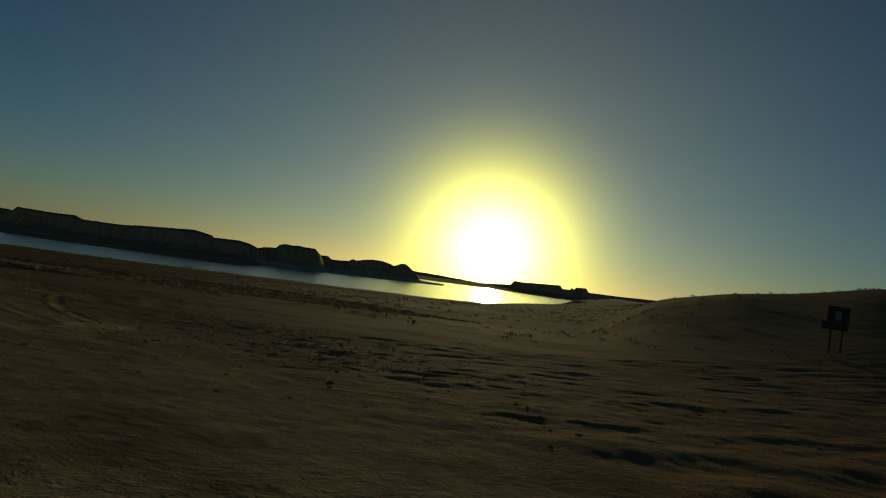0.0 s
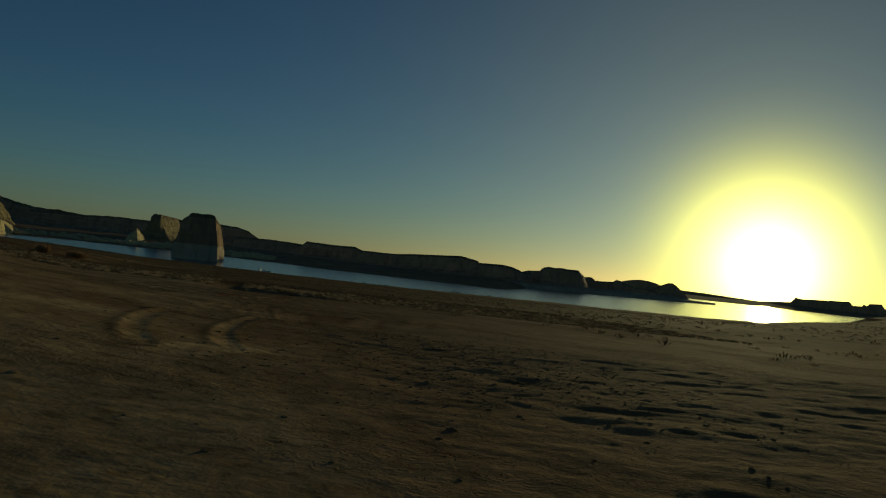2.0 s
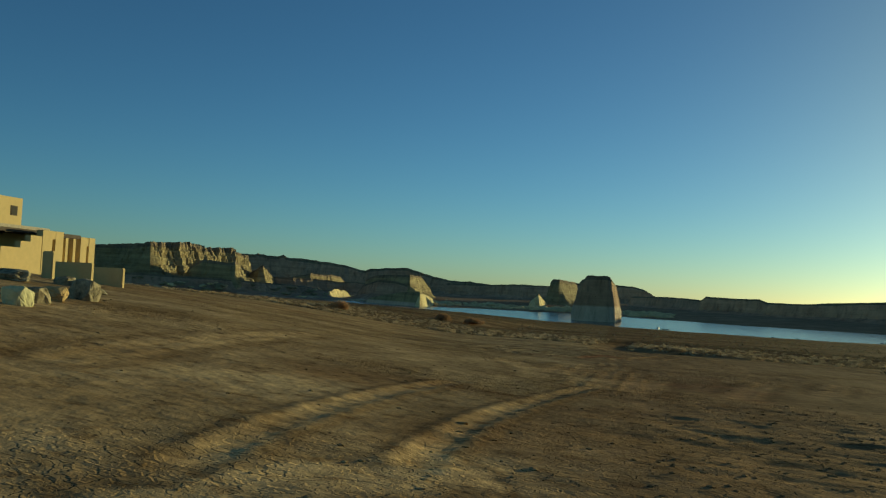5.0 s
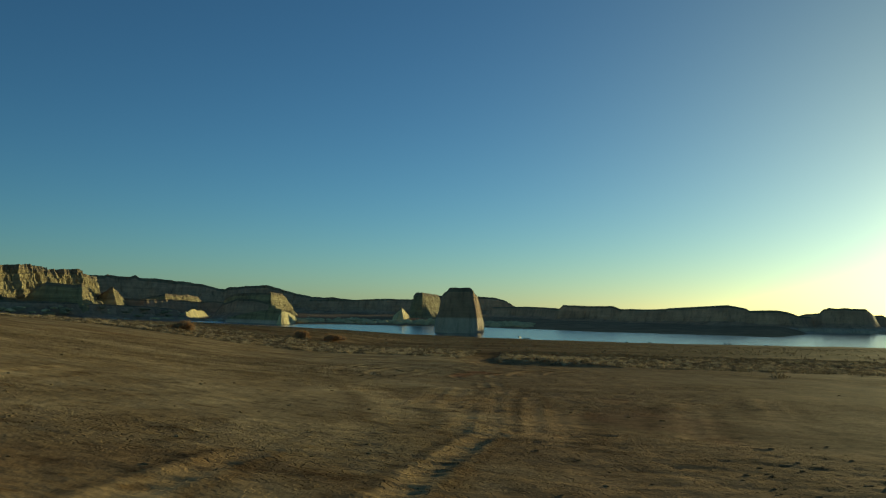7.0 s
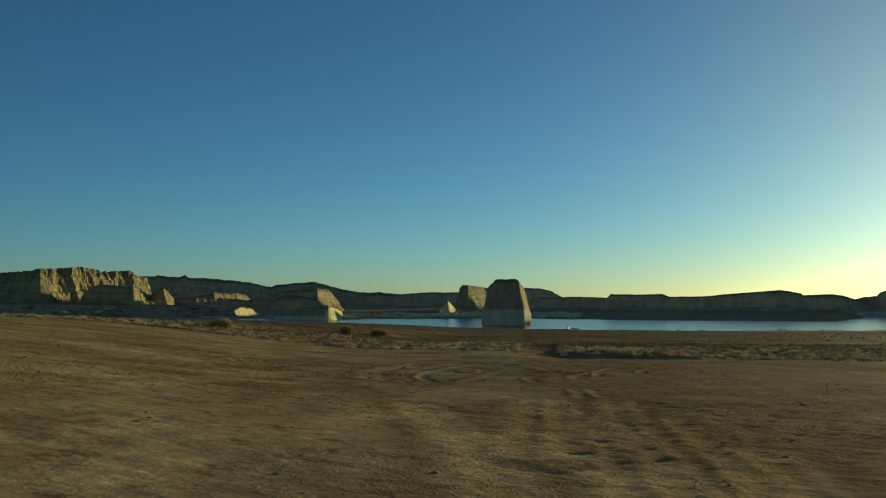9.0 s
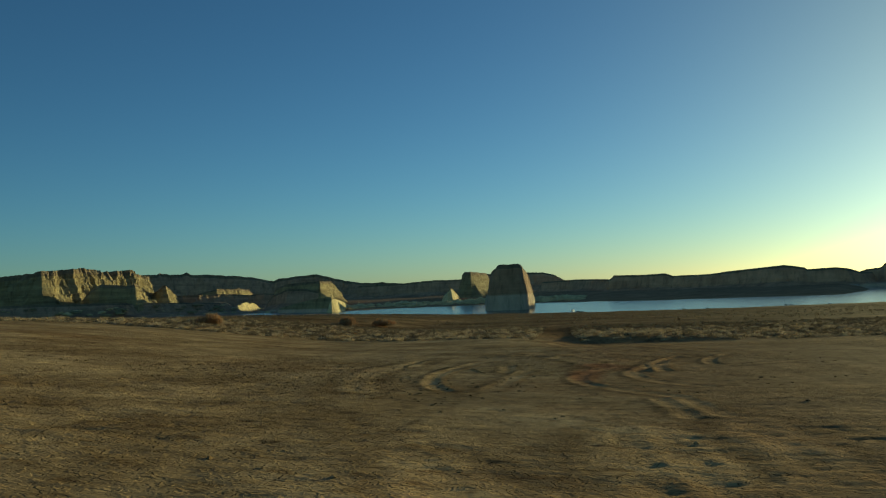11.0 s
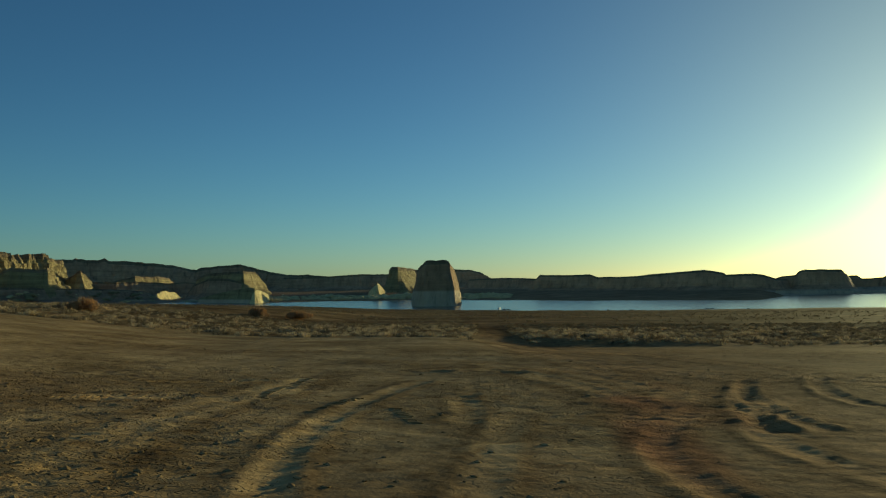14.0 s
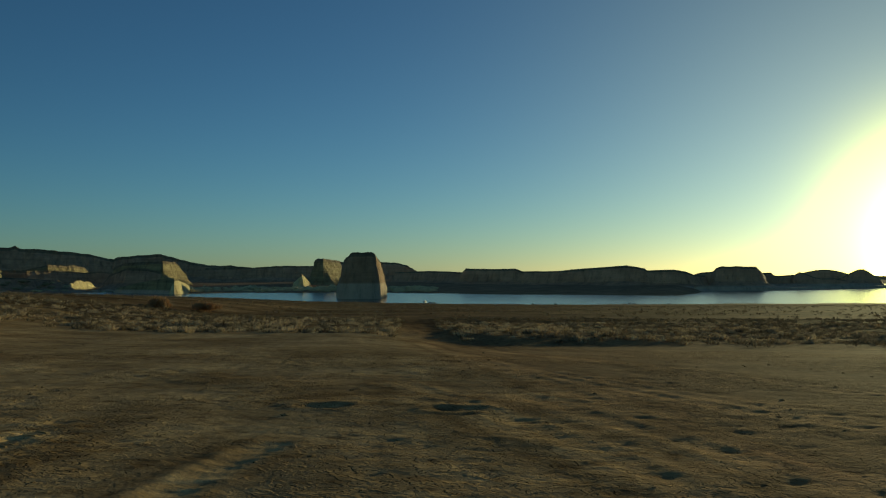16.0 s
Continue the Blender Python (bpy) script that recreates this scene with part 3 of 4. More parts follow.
mesa([(30.5, 4600, -.1), (33, 4600, -.15), (36, 4600, -.28), (37.9, 4600, -.1), (38.15, 4600, .22), (38.5, 4600, .16), (41.2, 4600, .3), (41.4, 4600, .1), (41.9, 4600, .1), (42.0, 4600, .25), (42.15, 4600, .14),
      (42.3, 4600, .31), (42.95, 4600, .34), (43.15, 4600, .08), (45, 4600, .1), (48, 4600, .2)], 250, MESA, "low mesas on the skyline below the sun", seed=6, talus=0.6, rough=0.15, step=12)
mesa([(-45, 4000, 1.6), (-32, 4000, 1.7), (-25, 4000, 1.8), (-24.0, 4000, 1.78), (-23.8, 4000, 1.88), (-23.2, 4000, 1.74), (-22.4, 4000, 1.77), (-22.15, 4000, 1.87), (-21.9, 4000, 1.70), (-20.2, 4000, 1.56),
      (-17.9, 4000, 1.38), (-16.9, 4000, 1.10), (-16.6, 4000, 1.06), (-16.3, 4000, 1.18), (-14.9, 4000, 1.34), (-13.8, 4000, 1.37), (-12.9, 4000, 1.16), (-12.0, 4000, .86), (-10.7, 3900, .66),
      (-8.5, 3900, .53), (-6.9, 3900, .56), (-2, 3900, .56)], 500, DUSKY, "long sandstone tableland on the skyline", seed=7, talus=0.9, rough=0.85, step=10)
mesa([(-42, 2420, 1.5), (-34, 2300, 1.9), (-31.7, 2230, 2.0), (-31.2, 2205, 2.1), (-30.85, 2185, 2.2), (-30.5, 2215, 2.22), (-29.6, 2262, 2.2), (-29.2, 2270, 2.26), (-28.65, 2320, 2.32), (-28.3, 2345, 2.24),
      (-27.5, 2390, 2.02), (-27.2, 2460, 1.98), (-26.7, 2470, 2.04), (-26.0, 2500, 2.05), (-25.3, 2530, 2.0), (-25.0, 2580, 1.85), (-24.6, 2700, 1.66)], 80, CLIFF,
     "ochre sandstone cliff with a cracked sunlit face", "cliff", seed=8, talus=0.22, rough=1.35, step=4, taper=0.06, category="cliff")
mesa([(-28.6, 2230, .3), (-28.0, 2200, 1.0), (-27.5, 2180, 1.28), (-26.6, 2160, 1.2), (-25.75, 2140, 1.12), (-25.45, 2135, 1.26), (-25.3, 2150, 1.2), (-25.15, 2190, .75), (-24.9, 2240, .15)], 40, CLIFF,
     "dark sandstone spur ending in a pinnacle", "rock_spur", seed=9, fall=0.85, talus=0.1, taper=0.05, rough=0.6, step=5, category="rock")
mesa([(-24.4, 2620, .5), (-23.8, 2580, 1.0), (-23.5, 2580, 1.13), (-23.25, 2650, .85), (-22.8, 2760, .35)], 50, CLIFF, "sandstone spur with one lit face", "rock_spur", seed=10, fall=0.85, talus=0.2, rough=0.7, step=6, category="rock")
mesa([(-21.8, 3060, .35), (-20.35, 2980, .70), (-19.6, 3060, .64), (-18.9, 3150, .62), (-18.3, 3220, .52), (-18.0, 3300, .2)], 60, CLIFF, "low sandstone bench with a lit edge", "rock_bench", seed=11, category="rock")
mesa([(-16.5, 2500, .5), (-16, 2440, .8), (-13.9, 2340, .95), (-13.65, 2330, .96), (-12.8, 2490, .9), (-12.5, 2545, .5), (-12.2, 2580, .1)], 12, CLIFF, "shaded sandstone butte with a lit end", "butte",
     seed=12, fall=0.85, talus=0.4, rough=0.8, step=6, category="butte")
mesa([(-16.4, 2150, -.75), (-15, 2080, -.4), (-13.3, 1980, -.15), (-12.95, 1958, -.18), (-12.6, 2060, -.35), (-12.3, 2120, -.9)], 40, CLIFF, "bleached sandstone knob at the shore", "shore_rock", seed=13, fall=0.85,
     rough=0.5, talus=0.15, step=5, category="rock")
# lit end of the knob above, its sunlight put into a paler stone
mesa([(-13.1, 1945, -.55), (-12.95, 1938, -.36), (-12.7, 1965, -.30), (-12.35, 2035, -.42), (-12.0, 2110, -.60), (-11.6, 2190, -.85), (-11.4, 2240, -1.1)], 15, PALE, "end of a rock knob at the shore, sunlight put in as paler stone", "shore_rock", seed=26, fall=0.8,
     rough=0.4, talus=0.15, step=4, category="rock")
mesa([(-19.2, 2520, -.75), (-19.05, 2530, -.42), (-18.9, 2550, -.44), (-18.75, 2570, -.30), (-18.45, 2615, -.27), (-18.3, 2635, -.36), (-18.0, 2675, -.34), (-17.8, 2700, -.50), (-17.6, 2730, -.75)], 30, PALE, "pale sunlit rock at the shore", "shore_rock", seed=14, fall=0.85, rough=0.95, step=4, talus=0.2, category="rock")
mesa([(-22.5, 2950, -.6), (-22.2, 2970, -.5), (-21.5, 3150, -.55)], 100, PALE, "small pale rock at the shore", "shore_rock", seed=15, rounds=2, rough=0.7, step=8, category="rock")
mesa([(-11, 3720, .5), (-8, 3650, .52), (-5.9, 3600, .64), (-4.2, 3600, .64), (-3, 3620, .6)], 200, DUSKY, "shaded sandstone mesa across the lake", seed=16, talus=0.9)
mesa([(-4.0, 2560, 1.0), (-3.9, 2500, 1.12), (-3.45, 2470, 1.12), (-3.0, 2560, 1.04), (-2.3, 2700, .97)], 60, CLIFF,
     "sandstone butte with a lit end behind the lone rock", "butte", seed=17, talus=0.3, rough=0.7, step=6, category="butte")
mesa([(-2.4, 4250, .9), (-1, 4300, .95), (1.4, 4300, .86), (2.2, 4300, .64), (2.9, 4330, .2)], 200, MESA, "dark flat mesa beyond the lone rock", seed=23, talus=0.6)
# paler stone here stands for sunlight on the cone
mesa([(-5.35, 2310, -.4), (-5.0, 2280, -.05), (-4.85, 2280, .12), (-4.65, 2340, -.05), (-4.3, 2420, -.45)], 20, PALE, "small cone of rock coloured paler for the sun on it", "rock_cone", seed=18, fall=0.85, rough=0.3, talus=0.2, step=5, category="rock")
mesa([(-2.10, 1530, 0.95), (-2.08, 1495, 1.10), (-2.00, 1476, 1.20), (-1.84, 1468, 1.30), (-1.74, 1466, 1.44), (-1.6, 1464, 1.53), (-1.2, 1462, 1.54), (-0.9, 1461, 1.51), (-0.5, 1460, 1.56), (-0.2, 1460, 1.54), (0.0, 1464, 1.47),
      (0.06, 1474, 1.40), (0.18, 1500, 1.22), (0.34, 1530, 1.0), (0.44, 1555, 0.75)], 60, ROCK,
     "massive lone sandstone rock standing in the lake", "lone_rock", seed=19, talus=0.03, step=3, rough=0.30, bottom=LAKE_Z - 3, category="rock", taper=0.07)
mesa([(21, 2100, -.75), (26, 2250, -.85), (30, 2500, -.75), (33.6, 2850, -.72)], 200, MESA, "low dark spit of land in the lake", "land_spit", seed=20, talus=1.5, rough=0.4, category="spit")


mesa([(-26, 2800, .2), (-24.5, 2780, .22), (-23, 2770, .36), (-21.5, 2760, .31), (-20.3, 2800, .36), (-19.3, 2840, .30), (-18.3, 2850, .22), (-17.3, 2840, .30), (-16.5, 2850, .2)], 60, DUSKY,
     "dark foothills below the tableland", "foothill", seed=21, fall=0.6, talus=0.7, rough=0.8, category="hill")
mesa([(-17.2, 2460, -.5), (-16.8, 2430, .1), (-15.8, 2350, .5), (-14.6, 2330, .45), (-13.7, 2330, .2), (-13.2, 2380, -.2)], 20, DUSKY,
     "dark foothill at the foot of a butte", "foothill", seed=24, talus=0.9, rough=0.6, category="hill")
mesa([(-38, 2100, .2), (-31, 2080, .14), (-28, 2080, .1), (-25.5, 2130, .02), (-22, 2220, -.1), (-19.8, 2330, -.25), (-19.2, 2400, -.6)], 60, DUSKY,
     "brown rubble slope at the foot of the cliff", "rubble_slope", seed=22, talus=2.6, rough=1.1, taper=0.3, category="slope")


# ---- shore rubble and plants ----
def rock_cloud(name, label, spots, material, category="rocks", squash=0.7):
    """Many broken stones in one mesh: spots are x, y, z, size."""
    rng = np.random.default_rng(len(spots))
    base = bmesh.new()
    bmesh.ops.create_icosphere(base, subdivisions=1, radius=1)
    shape = np.array([v.co[:] for v in base.verts])
    tris = [[v.index for v in f.verts] for f in base.faces]
    base.free()
    verts, faces = [], []
    for x, y, z, size in spots:
        k = shape * (0.7 + 0.6 * rng.random((len(shape), 1))) * np.array([1 + rng.random(), 1 + 0.5 * rng.random(), squash])
        a = rng.random() * 6.28
        k = k @ np.array([[math.cos(a), math.sin(a), 0], [-math.sin(a), math.cos(a), 0], [0, 0, 1]]) * size
        n = len(verts)
        verts += [(x + q[0], y + q[1], z + q[2]) for q in k]
        faces += [[n + i for i in t] for t in tris]
    return tagged(mesh_object(name, verts, faces, material), label, category, kind="stuff")


def far_spots(count, az, dist, size, seed):
    rng = np.random.default_rng(seed)
    out = []
    for _ in range(count):
        a = rng.uniform(*az)
        d = np.interp(a, *FAR_SHORE) * 1.03 + rng.uniform(*dist)
        x, y = polar(a, d)
        out.append((x, y, max(ground_z(x, y), LAKE_Z), rng.uniform(*size) * rng.uniform(0.6, 1)))
    return out


rock_cloud("shore_boulders", "pale broken boulders along the far shore", far_spots(520, (-12, 4), (10, 200), (4, 11), 31), PALE)
rock_cloud("shore_boulders", "pale ledges and boulders on the far flats", far_spots(190, (-31, -11), (0, 420), (2, 8), 32), PALE, squash=0.5)
rng = np.random.default_rng(35)
flats = []
for _ in range(150):
    a, k = rng.uniform(-34, -14), rng.random()
    d = np.interp(a, (-38, -28, -22, -19), (2080, 2070, 2210, 2380)) - 125 * (1 - k)
    flats.append((*polar(a, d), LAKE_Z + (4 + 36 * k ** 1.4) * np.interp(a, (-28, -19.2, -18.8), (1, 0.75, 0.1)), rng.uniform(2, 8) * rng.uniform(0.5, 1.6)))
rock_cloud("shore_boulders", "brown broken ledges on the flats below the cliff", flats[:110], CLIFF, squash=0.45)
rock_cloud("shore_boulders", "pale broken ledges on the flats below the cliff", flats[110:], PALE, squash=0.5)


def leafy(name, colour, scale, amount):
    """Thin dry leaves that let some light through."""
    mat = plain(name, colour, 0.9, scale=scale, amount=amount)
    nt = mat.node_tree
    b = nt.nodes["Principled BSDF"]
    through_light = nt.nodes.new("ShaderNodeBsdfTranslucent")
    nt.links.new(b.inputs["Base Color"].links[0].from_socket, through_light.inputs[0])
    both = nt.nodes.new("ShaderNodeMixShader")
    both.inputs[0].default_value = 0.18
    nt.links.new(b.outputs[0], both.inputs[1])
    nt.links.new(through_light.outputs[0], both.inputs[2])
    nt.links.new(both.outputs[0], nt.nodes["Material Output"].inputs[0])
    return mat


SAGE = leafy("dry_sagebrush", (0.25, 0.185, 0.11), 1.2, 0.5)
REDBUSH = leafy("red_tumbleweed", (0.44, 0.25, 0.12), 5.0, 0.4)
GRASS = leafy("straw_grass", (0.57, 0.43, 0.26), 1.0, 0.35)


def blades(spots, seed, count=26):
    """Tufts of narrow leaves: spots are x, y, z, width, height."""
    rng = np.random.default_rng(seed)
    verts, faces = [], []
    for x, y, z, w, h in spots:
        for _ in range(count):
            a, lean = rng.random() * 6.283, rng.random() ** 0.6
            bx, by = x + 0.35 * w * lean * math.cos(a), y + 0.35 * w * lean * math.sin(a)
            tx, ty = x + 0.5 * w * (lean + 0.15) * math.cos(a + rng.normal(0, 0.3)), y + 0.5 * w * (lean + 0.15) * math.sin(a + rng.normal(0, 0.3))
            tz = z + h * (1.05 - 0.55 * lean) * rng.uniform(0.6, 1.0)
            s = 0.055 * w * rng.uniform(0.5, 1)
            px, py = -math.sin(a) * s, math.cos(a) * s
            mx, my, mz = (bx + tx) / 2, (by + ty) / 2, z + 0.6 * (tz - z)
            n = len(verts)
            verts += [(bx, by, z - 0.03), (mx - px, my - py, mz), (tx, ty, tz), (mx + px, my + py, mz)]
            faces.append((n, n + 1, n + 2, n + 3))
    return verts, faces


def plant_spots(count, xr, yr, size, seed, keep):
    rng = np.random.default_rng(seed)
    x, y = rng.uniform(*xr, count), rng.uniform(*yr, count)
    ok = keep(x, y, rng.random(count))
    x, y = x[ok], y[ok]
    z = ground_height(x, y)
    w = rng.uniform(*size, len(x))
    return [(x[i], y[i], z[i], w[i], w[i] * 0.42) for i in range(len(x))]


def off_road(x, y):
    """Clear of the sandy lane down to the lake."""
    return np.abs(x - 2.2 - 0.04 * (y - 30)) > 1.9


def in_strip(x, y, u):
    edge = 45 + 5 * value_noise(x / 12, y / 40) + 0.06 * np.abs(x)
    clump = value_noise(x / 5 + 3, y / 3 + 5)
    return off_road(x, y) & (y > edge) & (clump > -0.25 + 0.5 * (u - 0.5))


v, f = blades(plant_spots(9500, (-66, 74), (40, 118), (0.4, 0.95), 41, in_strip), 42)
tagged(mesh_object("sagebrush", v, f, SAGE), "low dry sagebrush in a band above the shore", "sagebrush", kind="stuff")
v, f = blades(plant_spots(5200, (-66, 74), (40, 100), (0.3, 0.75), 43, in_strip), 44)
tagged(mesh_object("grass", v, f, GRASS), "pale straw-coloured grass tufts among the sagebrush", "grass", kind="stuff")
v, f = blades(plant_spots(1300, (-66, 74), (42, 100), (0.6, 1.25), 49, in_strip), 50, 40)
tagged(mesh_object("grass", v, f, GRASS), "pale clumps of dry bunch grass above the shore", "grass", kind="stuff")
v, f = blades(plant_spots(9000, (-150, 420), (80, 620), (0.7, 1.9), 45, lambda x, y, u: off_road(x, y) & (value_noise(x / 20, y / 20) > -0.2)), 46, 12)
tagged(mesh_object("sagebrush", v, f, SAGE), "scattered dry sagebrush on the slope to the lake", "sagebrush", kind="stuff")
v, f = blades(plant_spots(900, (19, 159), (-68, 52), (0.5, 1.3), 47, lambda x, y, u: value_noise(x / 9, y / 9) > 0), 48, 12)
tagged(mesh_object("sagebrush", v, f, SAGE), "dark sagebrush scattered over the low hill", "sagebrush", kind="stuff")


def bush(x, y, width, height, seed):
    """A round dry bush: a short stem and a crown of thin twigs."""
    z = ground_z(x, y)
    empty = new("bush")
    empty.location = (x, y, z)
    bm = bmesh.new()
    bmesh.ops.create_cone(bm, cap_ends=True, segments=7, radius1=0.07, radius2=0.03, depth=0.4)
    bmesh.ops.translate(bm, verts=bm.verts, vec=(0, 0, 0.15))
    part("stem", bm, REDBUSH, empty)
    rng = np.random.default_rng(seed)
    spots = [(rng.normal(0, 0.24) * width, rng.normal(0, 0.24) * width, rng.uniform(0, 0.45) * height, width * 0.45, height * 0.8) for _ in range(60)]
    v, f = blades(spots, seed, 22)
    mesh_object("crown", v, f, REDBUSH, parent=empty)
    return tagged(empty, "round reddish-brown dry bush on the sand", "bush", "dry bushes")


bush(-34.7, 70.5, 2.5, 1.35, 1)
bush(-28.7, 117.0, 2.6, 1.6, 2)
bush(-24.2, 124.0, 2.6, 1.5, 3)


# ---- stones and clods on the sand ----
def clod_spots(count, xr, yr, size, seed):
    rng = np.random.default_rng(seed)
    x, y = rng.uniform(*xr, count), rng.uniform(*yr, count)
    ok = value_noise(x / 2.5 + 9, y / 2.5 + 4) > rng.uniform(-0.2, 0.6, count)
    x, y = x[ok], y[ok]
    z = ground_height(x, y)
    return [(x[i], y[i], z[i], rng.uniform(*size) * rng.uniform(0.4, 1)) for i in range(len(x))]


rock_cloud("sand_clods", "small dry clods of sand scattered over the ground", clod_spots(2600, (-14, 16), (-50, 30), (0.012, 0.045), 51), SAND, "clods")
rock_cloud("pebbles", "loose brown stones lying on the sand", clod_spots(60, (-20, 20), (-50, 40), (0.02, 0.06), 52), CLIFF, "stones")


def band_spots(count, start, end, width, size, seed):
    rng = np.random.default_rng(seed)
    k = rng.random(count)
    x = start[0] + (end[0] - start[0]) * k + rng.normal(0, width, count)
    y = start[1] + (end[1] - start[1]) * k + rng.normal(0, width, count)
    z = ground_height(x, y)
    return [(x[i], y[i], z[i], rng.uniform(*size) * rng.uniform(0.4, 1)) for i in range(count)]


rock_cloud("sand_clods", "churned dark sand with hoof-sized clods", band_spots(1100, (-9.5, 4.0), (-2.5, -5.0), 2.2, (0.010, 0.040), 55), SAND, "clods")
rock_cloud("sand_clods", "churned sand beside the track", band_spots(1500, (4.5, -42.0), (9.5, -28.0), 2.2, (0.012, 0.036), 56), SAND, "clods")


def tread_bars(seed):
    """The print of tyre lugs: short low bars of sand across the track."""
    rng = np.random.default_rng(seed)
    verts, faces = [], []
    for a, b, c in PRINTS:
        a, b, c = np.array(a), np.array(b), np.array(c)
        count = int((np.linalg.norm(b - a) + np.linalg.norm(c - b)) / 0.13)
        for k in np.linspace(0.05, 0.95, count):
            if math.sin(7 * k + count) + rng.normal(0, 0.35) < -0.95:
                continue
            q = (1 - k) ** 2 * a + 2 * k * (1 - k) * b + k * k * c
            d = (1 - k) * (b - a) + k * (c - b)
            d /= np.linalg.norm(d)
            across = np.array([-d[1], d[0]])
            half, long, high = rng.uniform(0.07, 0.12), rng.uniform(0.020, 0.040), rng.uniform(0.006, 0.014)
            skew = d * rng.uniform(0.02, 0.06)
            z = ground_z(*q)
            n = len(verts)
            for level, shrink in ((-0.01, 1.0), (high, 0.6)):
                for sx, sy in ((-1, -1), (1, -1), (1, 1), (-1, 1)):
                    w = q + across * sx * half * (0.5 + 0.5 * shrink) + d * sy * long * shrink + skew * sx + rng.normal(0, 0.006, 2)
                    verts.append((w[0], w[1], z + level))
            faces += [(n + i, n + (i + 1) % 4, n + 4 + (i + 1) % 4, n + 4 + i) for i in range(4)] + [(n + 4, n + 5, n + 6, n + 7)]
    return verts, faces


v, f = tread_bars(57)
tagged(mesh_object("tyre_tread_prints", v, f, SAND), "rows of lug prints left in the sand by tyres", "tyre tracks", kind="stuff")

BOULDER = plain("rough_boulder_stone", (0.27, 0.22, 0.135), 0.95, scale=4.0, amount=0.9)
PALE_BOULDER = plain("pale_boulder_stone", (0.58, 0.52, 0.29), 0.95, scale=3.0, amount=0.2)
RUST_BOULDER = plain("rusty_boulder_stone", (0.46, 0.31, 0.14), 0.95, scale=3.0, amount=0.3)


def boulder(x, y, w, h, seed, label, stone):
    rng = np.random.default_rng(seed)
    bm = bmesh.new()
    for _ in range(30):
        q = Vector(rng.uniform(-1, 1, 3))
        q /= max(abs(q.x), abs(q.y), abs(q.z))
        bm.verts.new(q.lerp(q.normalized(), 0.35) * 0.55)
    hull = bmesh.ops.convex_hull(bm, input=bm.verts)
    bmesh.ops.delete(bm, geom=[g for g in hull["geom_interior"] if isinstance(g, bmesh.types.BMVert)], context="VERTS")
    bmesh.ops.bevel(bm, geom=list(bm.edges), offset=0.02, segments=1, affect="EDGES")
    bmesh.ops.triangulate(bm, faces=bm.faces)
    bmesh.ops.subdivide_edges(bm, edges=bm.edges, cuts=3, use_grid_fill=True)
    off = Vector(rng.random(3) * 50)
    for q in bm.verts:
        n = noise.noise_vector((q.co + off) * 2.6) * 0.03 + noise.noise_vector((q.co + off) * 9.0) * 0.035
        q.co = Vector(((q.co.x + n.x) * w, (q.co.y + n.y) * w * 0.9, (q.co.z + n.z + 0.42) * h))
    bmesh.ops.rotate(bm, verts=bm.verts, matrix=Matrix.Rotation(rng.random() * 6.28, 3, "Z"))
    ob = part("boulder", bm, stone)
    ob.location = (x, y, ground_z(x, y) - 0.06)
    return tagged(ob, label, "boulder", "boulders by the building")


for n, (bx, by, bw, bh) in enumerate([(-7.5, -33.0, 0.50, 0.50), (-8.5, -30.7, 0.48, 0.46), (-9.1, -29.3, 0.52, 0.42), (-10.4, -25.7, 0.68, 0.62), (-9.7, -27.9, 0.55, 0.40),
                                      (-14.8, -20.3, 0.62, 0.36), (-14.1, -20.0, 0.5, 0.34), (-12.4, -21.9, 0.36, 0.22), (-15.0, -22.8, 1.3, 0.40)]):
    kind = {1: "pale yellow", 3: "large mottled", 4: "rusty orange", 8: "long low brown"}.get(n, "rough brown")
    boulder(bx, by, bw, bh, 60 + n, kind + " sandstone boulder edging the drive", {1: PALE_BOULDER, 4: RUST_BOULDER}.get(n, BOULDER))


# ---- the adobe building ----
ADOBE = plain("tan_adobe_plaster", (0.54, 0.40, 0.19), 0.95, scale=3.0, amount=0.06)
DARKWOOD = plain("dark_stained_wood", (0.07, 0.045, 0.03), 0.8, scale=8.0)
CONCRETE = plain("weathered_concrete", (0.40, 0.34, 0.26), 0.95, scale=7.0)
SHADE_GLASS, _, glass = shader("dark_window_glass", 0.6, specular=0.05)
glass.inputs["Base Color"].default_value = (0.025, 0.022, 0.02, 1)


def box(bm, lo, hi, bevel=0.0):
    made = bmesh.ops.create_cube(bm, size=1)["verts"]
    for q in made:
        q.co = Vector([lo[i] + (q.co[i] + 0.5) * (hi[i] - lo[i]) for i in range(3)])
    if bevel:
        edges = list({e for q in made for e in q.link_edges})
        bmesh.ops.bevel(bm, geom=edges, offset=bevel, segments=2, affect="EDGES")
    return bm


def box_part(name, lo, hi, material, parent, bevel=0.03, label=""):
    return part(name, box(bmesh.new(), lo, hi, bevel), material, parent, label)


